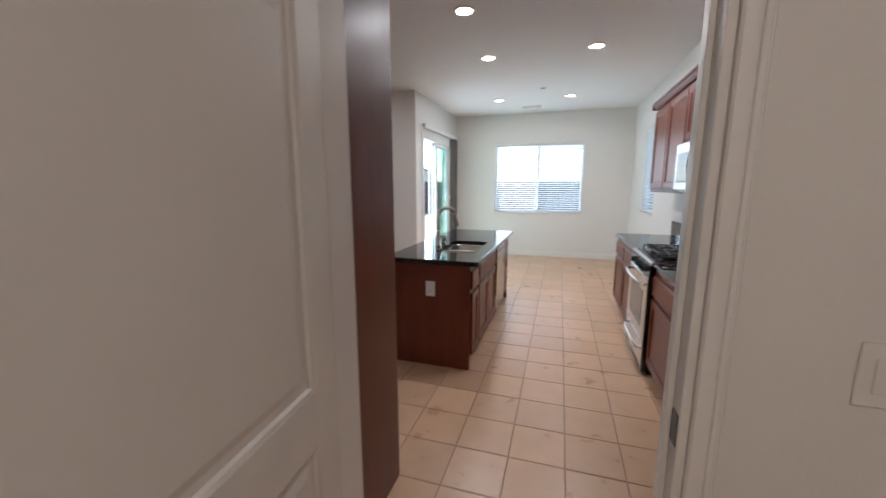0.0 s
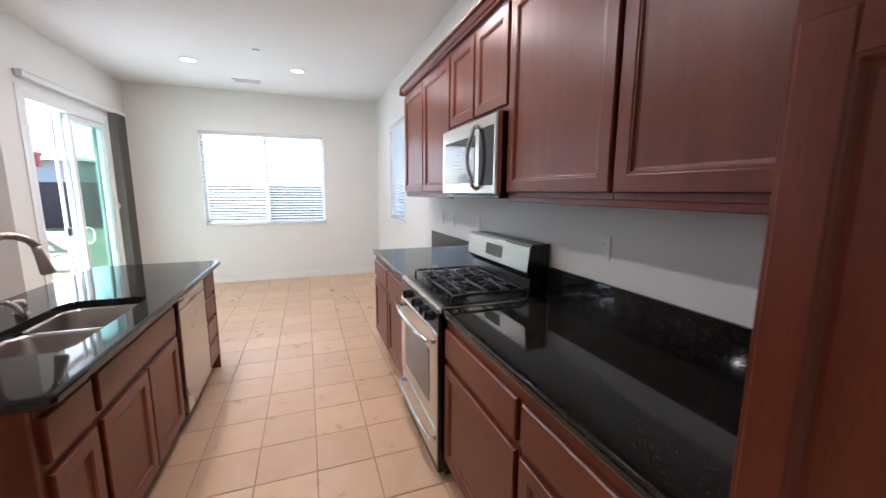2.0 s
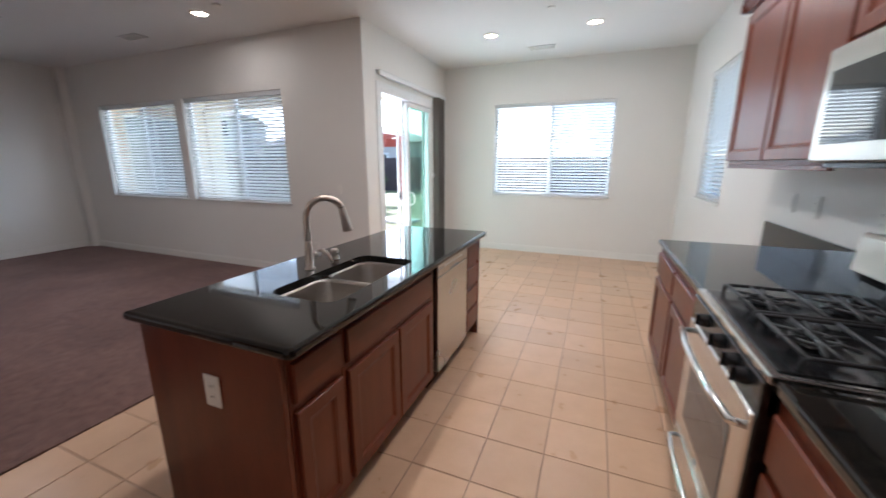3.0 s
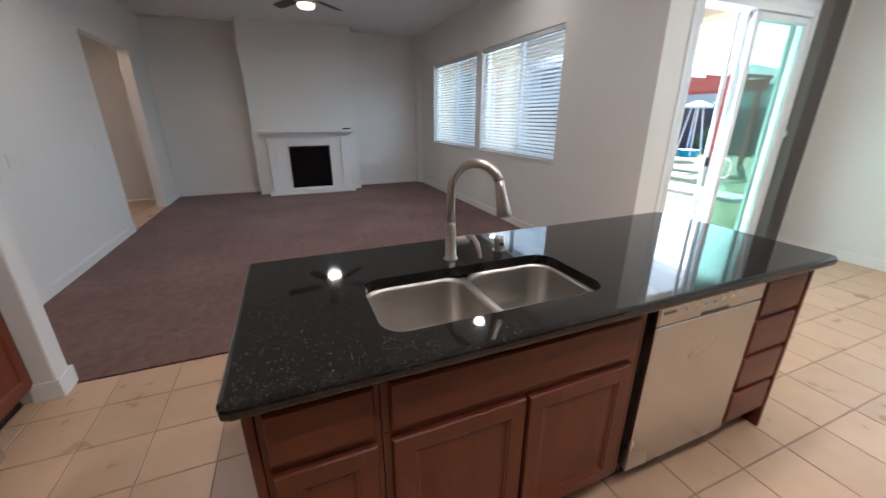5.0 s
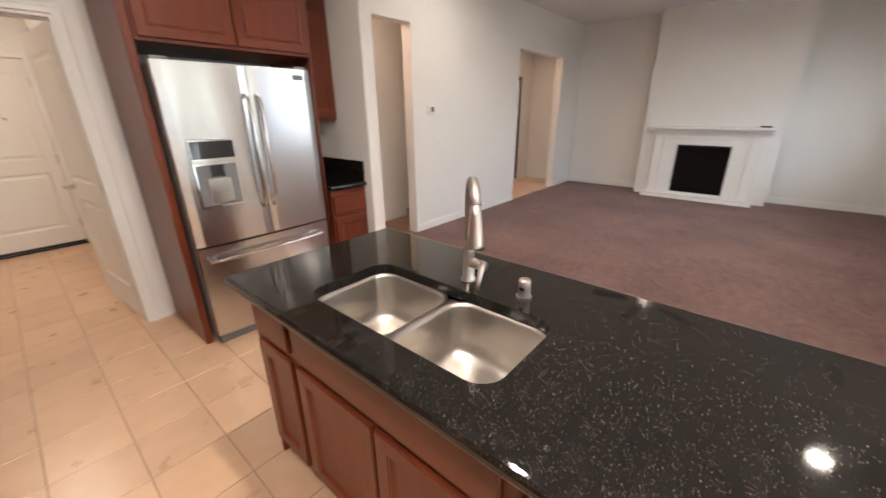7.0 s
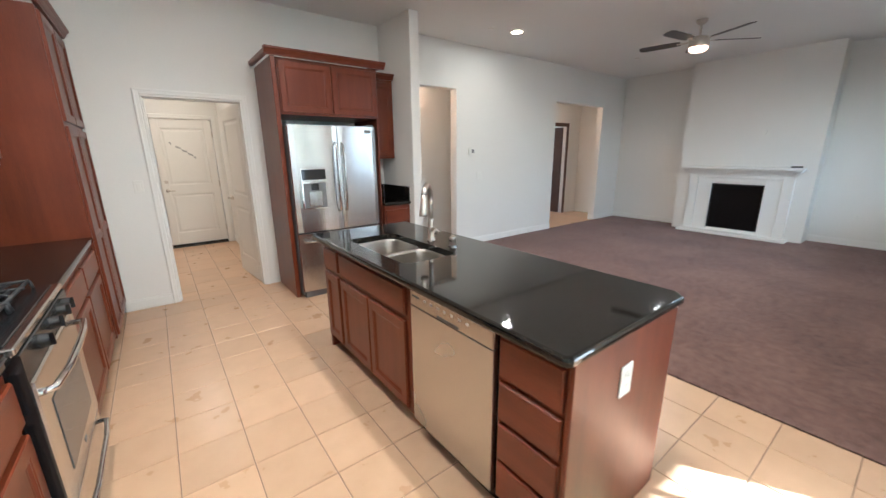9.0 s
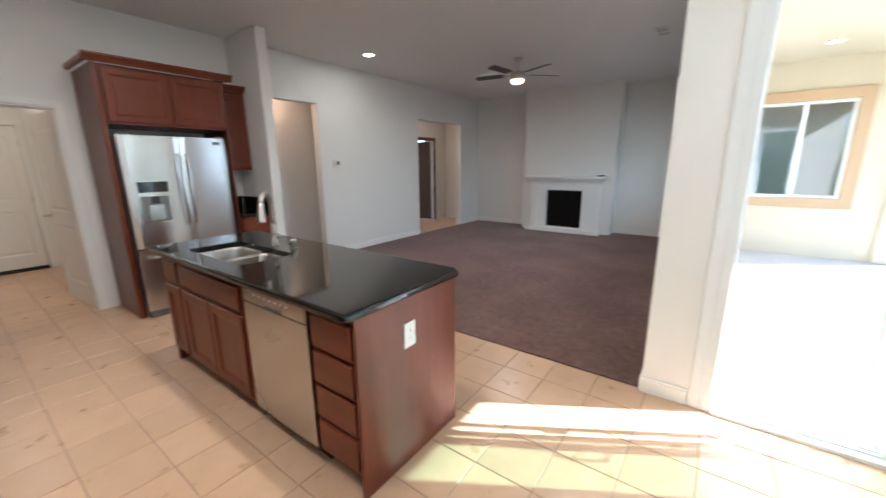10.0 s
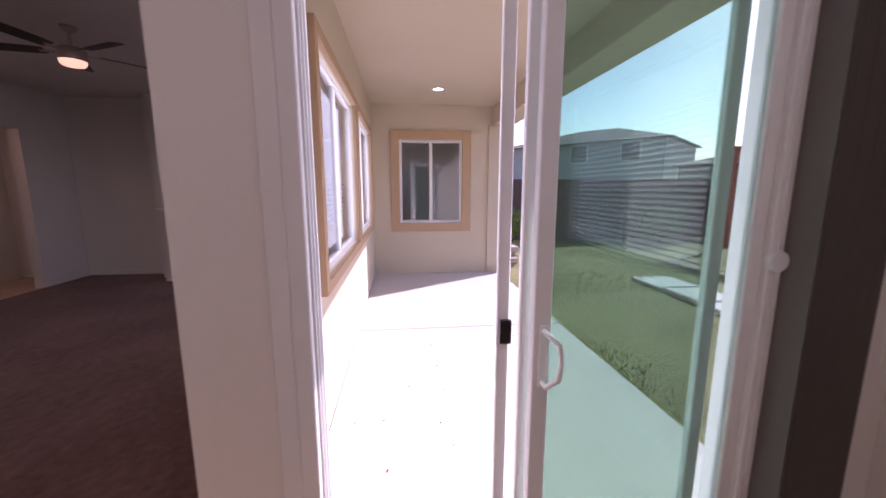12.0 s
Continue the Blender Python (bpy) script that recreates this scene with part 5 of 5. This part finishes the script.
# plain closed room behind that window
bm = bmesh.new()
box(XE - 3.2, XE - 3.1, 6.4, 8.8, 0, 2.9, 0, bm)
box(XE - 3.1, XE - 0.15, 6.3, 6.4, 0, 2.9, 0, bm)
box(XE - 3.1, XE - 0.15, 8.8, 8.9, 0, 2.9, 0, bm)
box(XE - 3.2, XE - 0.15, 6.3, 8.9, 2.9, 3.15, 0, bm)
box(XE - 3.2, XE - 0.15, 6.3, 8.9, -0.1, 0, 0, bm)
solid("wall_side_wing", bm, PAINT, kind="structure")
slab = thing("patio_slab", (-4, 7.7, PZ - 0.1), "pale concrete patio slab with a control joint", "patio", kind="structure")
for k, (a, c) in enumerate(((XE + 0.0, -4.475), (-4.463, XS - T - 0.002))):
    part("slab", box(a, c, YL + T + 0.02, 8.86, PZ - 0.1, PZ, 0.006), CONCRETE, slab)
bm = bmesh.new()
for i in range(40):
    x, y = random.uniform(-5.2, -2.3), random.uniform(6.7, 8.6)
    s = random.uniform(0.004, 0.02)
    a = random.uniform(0, 6)
    p = Vector((x, y, PZ + 0.002))
    d, e = Vector((math.cos(a), math.sin(a), 0)) * s, Vector((-math.sin(a), math.cos(a), 0)) * s * 0.4
    bm.faces.new([bm.verts.new(p - d), bm.verts.new(p + e), bm.verts.new(p + d + Vector((0, 0, 0.004))), bm.verts.new(p - e)])
solid("dry_leaf_litter", bm, BARK, "scattered dry leaf crumbs on the patio slab", "leaf litter", kind="stuff")

# ---- yard ----
bm = bmesh.new()
n = 60
bmesh.ops.create_grid(bm, x_segments=2, y_segments=2, size=400)
bmesh.ops.translate(bm, verts=bm.verts, vec=(0, 0, PZ - 0.13))
solid("ground", bm, GRASS, kind="structure")
bm = bmesh.new()
bmesh.ops.create_grid(bm, x_segments=90, y_segments=50, size=0.5)
for v in bm.verts:
    x, y = -24 + (v.co.x + 0.5) * 30, 8.865 + (v.co.y + 0.5) * 12
    v.co = (x, y, PZ - 0.035 + 0.02 * noise.noise((x * 0.9, y * 0.9, 0)) + 0.008 * noise.noise((x * 5, y * 5, 0)))
lawn = solid("lawn", bm, GRASS, "patchy green lawn with worn bare spots", "lawn", kind="stuff", smooth=True)
bm = bmesh.new()
verts, faces = [], []
for i in range(42000):
    y = 8.87 + 8.0 * random.random() ** 1.7
    x = random.uniform(-13, 0.5)
    if noise.noise((x * 0.7, y * 0.7, 5)) < -0.12 + 0.15 * random.random():
        continue
    z = PZ - 0.045 + 0.02 * noise.noise((x * 0.9, y * 0.9, 0))
    h = random.uniform(0.02, 0.055)
    a = random.uniform(0, math.pi)
    dx, dy = math.cos(a) * 0.006, math.sin(a) * 0.006
    lx, ly = random.uniform(-0.02, 0.02), random.uniform(-0.02, 0.02)
    k = len(verts)
    verts += [(x - dx, y - dy, z), (x + dx, y + dy, z), (x + lx, y + ly, z + h)]
    faces.append((k, k + 1, k + 2))
me = bpy.data.meshes.new("grass_blades")
me.from_pydata(verts, [], faces)
me.materials.append(BLADE)
tagged(new("grass_blades", me), "short green grass blades on the lawn", "grass", kind="stuff")


def fence(name, x0, y0, x1, y1, h=1.8):
    t = thing(name, (x0, y0, PZ - 0.1), "dark weathered wooden board fence round the yard", "fence", "yard fences")
    d = Vector((x1 - x0, y1 - y0, 0))
    L = d.length
    d.normalize()
    m = Matrix.Translation((x0, y0, 0)) @ d.to_track_quat("X", "Z").to_matrix().to_4x4()
    bm = bmesh.new()
    k = 0.0
    while k < L:
        box(k, k + 0.138, -0.01, 0.01, PZ - 0.1, h + random.uniform(-0.01, 0.01), 0, bm)
        k += 0.144
    bmesh.ops.transform(bm, matrix=m, verts=bm.verts)
    o = part("boarding", bm, FENCE, t)
    o["kind"] = "stuff"
    k = 0.0
    while k <= L:
        bm = box(k - 0.05, k + 0.05, 0.011, 0.11, PZ - 0.1, h - 0.05, 0.004)
        bmesh.ops.transform(bm, matrix=m, verts=bm.verts)
        part("post", bm, FENCE, t)
        k += 2.4


fence("fence", -11.6, 22.5, 8, 22.5)
fence("fence", -11.6, 3, -11.6, 22.5)


def house(x, y, w, d, h, rh, turn, windows, label):
    t = thing("house", (x, y, PZ - 0.1), label, "house", "neighbouring houses")
    m = pose(x, y, 0, 0, 0, turn)

    def put(nm, bm, mat, par=t):
        bmesh.ops.transform(bm, matrix=m, verts=bm.verts)
        return part(nm, bm, mat, par)
    put("wall", box(-w / 2, w / 2, -d / 2, d / 2, -0.1, h), HOUSE)
    bm = bmesh.new()
    e = 0.5
    vs = [bm.verts.new(p) for p in ((-w / 2 - e, -d / 2 - e, h), (w / 2 + e, -d / 2 - e, h), (w / 2 + e, d / 2 + e, h), (-w / 2 - e, d / 2 + e, h), (-w / 2 + d / 2, 0, h + rh), (w / 2 - d / 2, 0, h + rh))]
    for q in ((0, 1, 5, 4), (1, 2, 5), (2, 3, 4, 5), (3, 0, 4), (3, 2, 1, 0)):
        bm.faces.new([vs[i] for i in q])
    put("roof", bm, ROOF)
    for u, v in windows:
        bm = box(u - 0.65, u + 0.65, -d / 2 - 0.06, -d / 2, v, v + 1.3, 0.01)
        wd = put("window_trim", bm, VINYL)
        put("pane", box(u - 0.55, u + 0.55, -d / 2 - 0.075, -d / 2 - 0.061, v + 0.1, v + 1.2), DARKGLASS, wd)


house(-17, 30, 13, 9, 2.9, 1.5, 8, [(-3, 0.9), (3, 0.9)], "single-storey grey stucco house with a tiled hip roof beyond the fence")
house(-30, 23, 12, 9, 4.7, 1.5, 40, [(-3.5, 3.3), (0.5, 3.3), (4, 3.3)], "two-storey beige stucco house behind the yard fence")
house(-40, 9, 11, 9, 5.2, 2.0, 75, [(-3, 3.3), (2, 3.3)], "distant two-storey stucco house past the side fence")

# red pergola
pg = thing("pergola", (-8.3, 16.6, PZ - 0.1), "red-painted timber pergola frame on the lawn", "pergola")
for x, y in ((-9.55, 15.8), (-7.1, 15.8), (-9.55, 17.4), (-7.1, 17.4)):
    part("post", box(x - 0.06, x + 0.06, y - 0.06, y + 0.06, PZ - 0.1, 2.18, 0.005), REDWOOD, pg)
for y in (15.8, 17.4):
    part("beam", box(-9.75, -6.9, y - 0.06, y + 0.06, 2.181, 2.52, 0.005), REDWOOD, pg)
for k in range(5):
    part("rafter", box(-9.7 + k * 0.68, -9.64 + k * 0.68, 15.6, 17.6, 2.521, 2.62, 0.004), REDWOOD, pg)
sw = thing("play_stand", (-9.8, 18.6, PZ - 0.1), "white topped play stand on thin legs with a blue tub", "play stand")
part("roof", lathe((-9.8, 18.6, 1.75), [(0.5, 0), (0.45, 0.1), (0.1, 0.25)], 12), VINYL, sw)
for k in range(4):
    a = math.pi / 4 + k * math.pi / 2
    part("leg", cyl((-9.8 + 0.45 * math.cos(a), 18.6 + 0.45 * math.sin(a), PZ - 0.1), (-9.8 + 0.2 * math.cos(a), 18.6 + 0.2 * math.sin(a), 1.76), 0.025, n=8), VINYL, sw)
part("tub", lathe((-9.8, 18.6, PZ - 0.1), [(0.3, 0), (0.38, 0.3), (0.34, 0.3)], 16), BLUE, sw, "bright blue tub")
# paved strip and stones along the lawn
for k in range(4):
    x = -6.4 + k * 0.75
    bm = box(x, x + 0.70, 11.0 + 0.05 * (k % 2), 11.7, PZ - 0.06, PZ + 0.03, 0.02)
    solid("paving_stone", bm, CONCRETE, "pale paving stone laid in the lawn", "paving stone", group="paving stones")
# raised planter with a shrub past the patio end
pl = thing("stone_planter", (-9.3, 9.7, PZ - 0.1), "low stacked stone planter wall", "planter")
for row in range(4):
    for k in range(7):
        a = k * 0.34 + (row % 2) * 0.17
        part("stone", box(-10.3 + a, -10.3 + a + 0.33, 9.2 + 0.01 * (k % 3), 9.42, PZ - 0.1 + row * 0.12, PZ - 0.1 + row * 0.12 + 0.115, 0.015), STONE, pl)


def shrub(x, y, z, r, count, label):
    t = thing("shrub", (x, y, z), label, "shrub")
    bm = bmesh.new()
    for k in range(7):
        a = random.uniform(0, 6.3)
        e = Vector((math.cos(a) * r * 0.5, math.sin(a) * r * 0.5, r * random.uniform(0.6, 1.3)))
        tube([(x, y, z), Vector((x, y, z)) + e * 0.5 + Vector((0, 0, 0.08)), Vector((x, y, z)) + e], 0.015, 5, bm, taper=[1, 0.7, 0.3])
    part("stems", bm, BARK, t)
    verts, faces = [], []
    for k in range(count):
        d = Vector((random.gauss(0, 1), random.gauss(0, 1), random.gauss(0, 1))).normalized()
        rr = r * (0.55 + 0.45 * random.random()) * (0.8 + 0.35 * noise.noise(d * 2.2))
        p = Vector((x, y, z + r * 0.9)) + Vector((d.x * rr, d.y * rr, d.z * rr * 0.85))
        u = Vector((random.gauss(0, 1), random.gauss(0, 1), random.gauss(0, 1))).normalized() * 0.035
        v = u.orthogonal().normalized() * 0.016
        i = len(verts)
        verts += [p - u - t.location, p + v - t.location, p + u - t.location, p - v - t.location]
        faces.append((i, i + 1, i + 2, i + 3))
    me = bpy.data.meshes.new("leaves")
    me.from_pydata([tuple(q) for q in verts], [], faces)
    me.materials.append(LEAF)
    o = new("leaves", me)
    o.parent = t
    o["kind"] = "stuff"


shrub(-9.3, 9.75, PZ + 0.25, 0.5, 2600, "bushy green shrub in the stone planter")
shrub(-10.6, 14.6, PZ - 0.1, 0.8, 2600, "leafy green shrub against the fence")
shrub(-10.4, 20.6, PZ - 0.1, 0.7, 2200, "rounded green shrub against the fence")

# ---- floor tiles, each a piece of the floor ----
PITCH, GX, GY = 0.303, 0.445, 3.405


def tile_mesh(w, d):
    bm = box(-w / 2, w / 2, -d / 2, d / 2, -0.008, 0.0)
    up = [e for e in bm.edges if all(v.co.z > -0.004 for v in e.verts)]
    bmesh.ops.bevel(bm, geom=up, offset=0.0025, segments=1, affect="EDGES")
    me = bpy.data.meshes.new("tile")
    bm.to_mesh(me)
    bm.free()
    me.materials.append(TILE)
    return me


TILES = {}


def lay(parent, x0, x1, y0, y1):
    i0, i1 = math.floor((x0 - GX) / PITCH), math.ceil((x1 - GX) / PITCH)
    j0, j1 = math.floor((y0 - GY) / PITCH), math.ceil((y1 - GY) / PITCH)
    for i in range(i0, i1):
        for j in range(j0, j1):
            a, c = max(x0, GX + i * PITCH + 0.0022), min(x1, GX + (i + 1) * PITCH - 0.0022)
            e, g = max(y0, GY + j * PITCH + 0.0022), min(y1, GY + (j + 1) * PITCH - 0.0022)
            if c - a < 0.02 or g - e < 0.02:
                continue
            key = (round(c - a, 3), round(g - e, 3))
            if key not in TILES:
                TILES[key] = tile_mesh(*key)
            o = new("tile", TILES[key])
            o.parent = parent
            o.location = ((a + c) / 2, (e + g) / 2, random.uniform(-0.0006, 0.0006))


lay(bpy.data.objects["floor"], -1.652, XR, YD - 0.12, YF)
lay(bpy.data.objects["floor_hall"], -0.05, XR, -1.32, YD - 0.123)
lay(bpy.data.objects["floor_corridor"], -7.5, -4.6, 0.1, YB - 0.003)
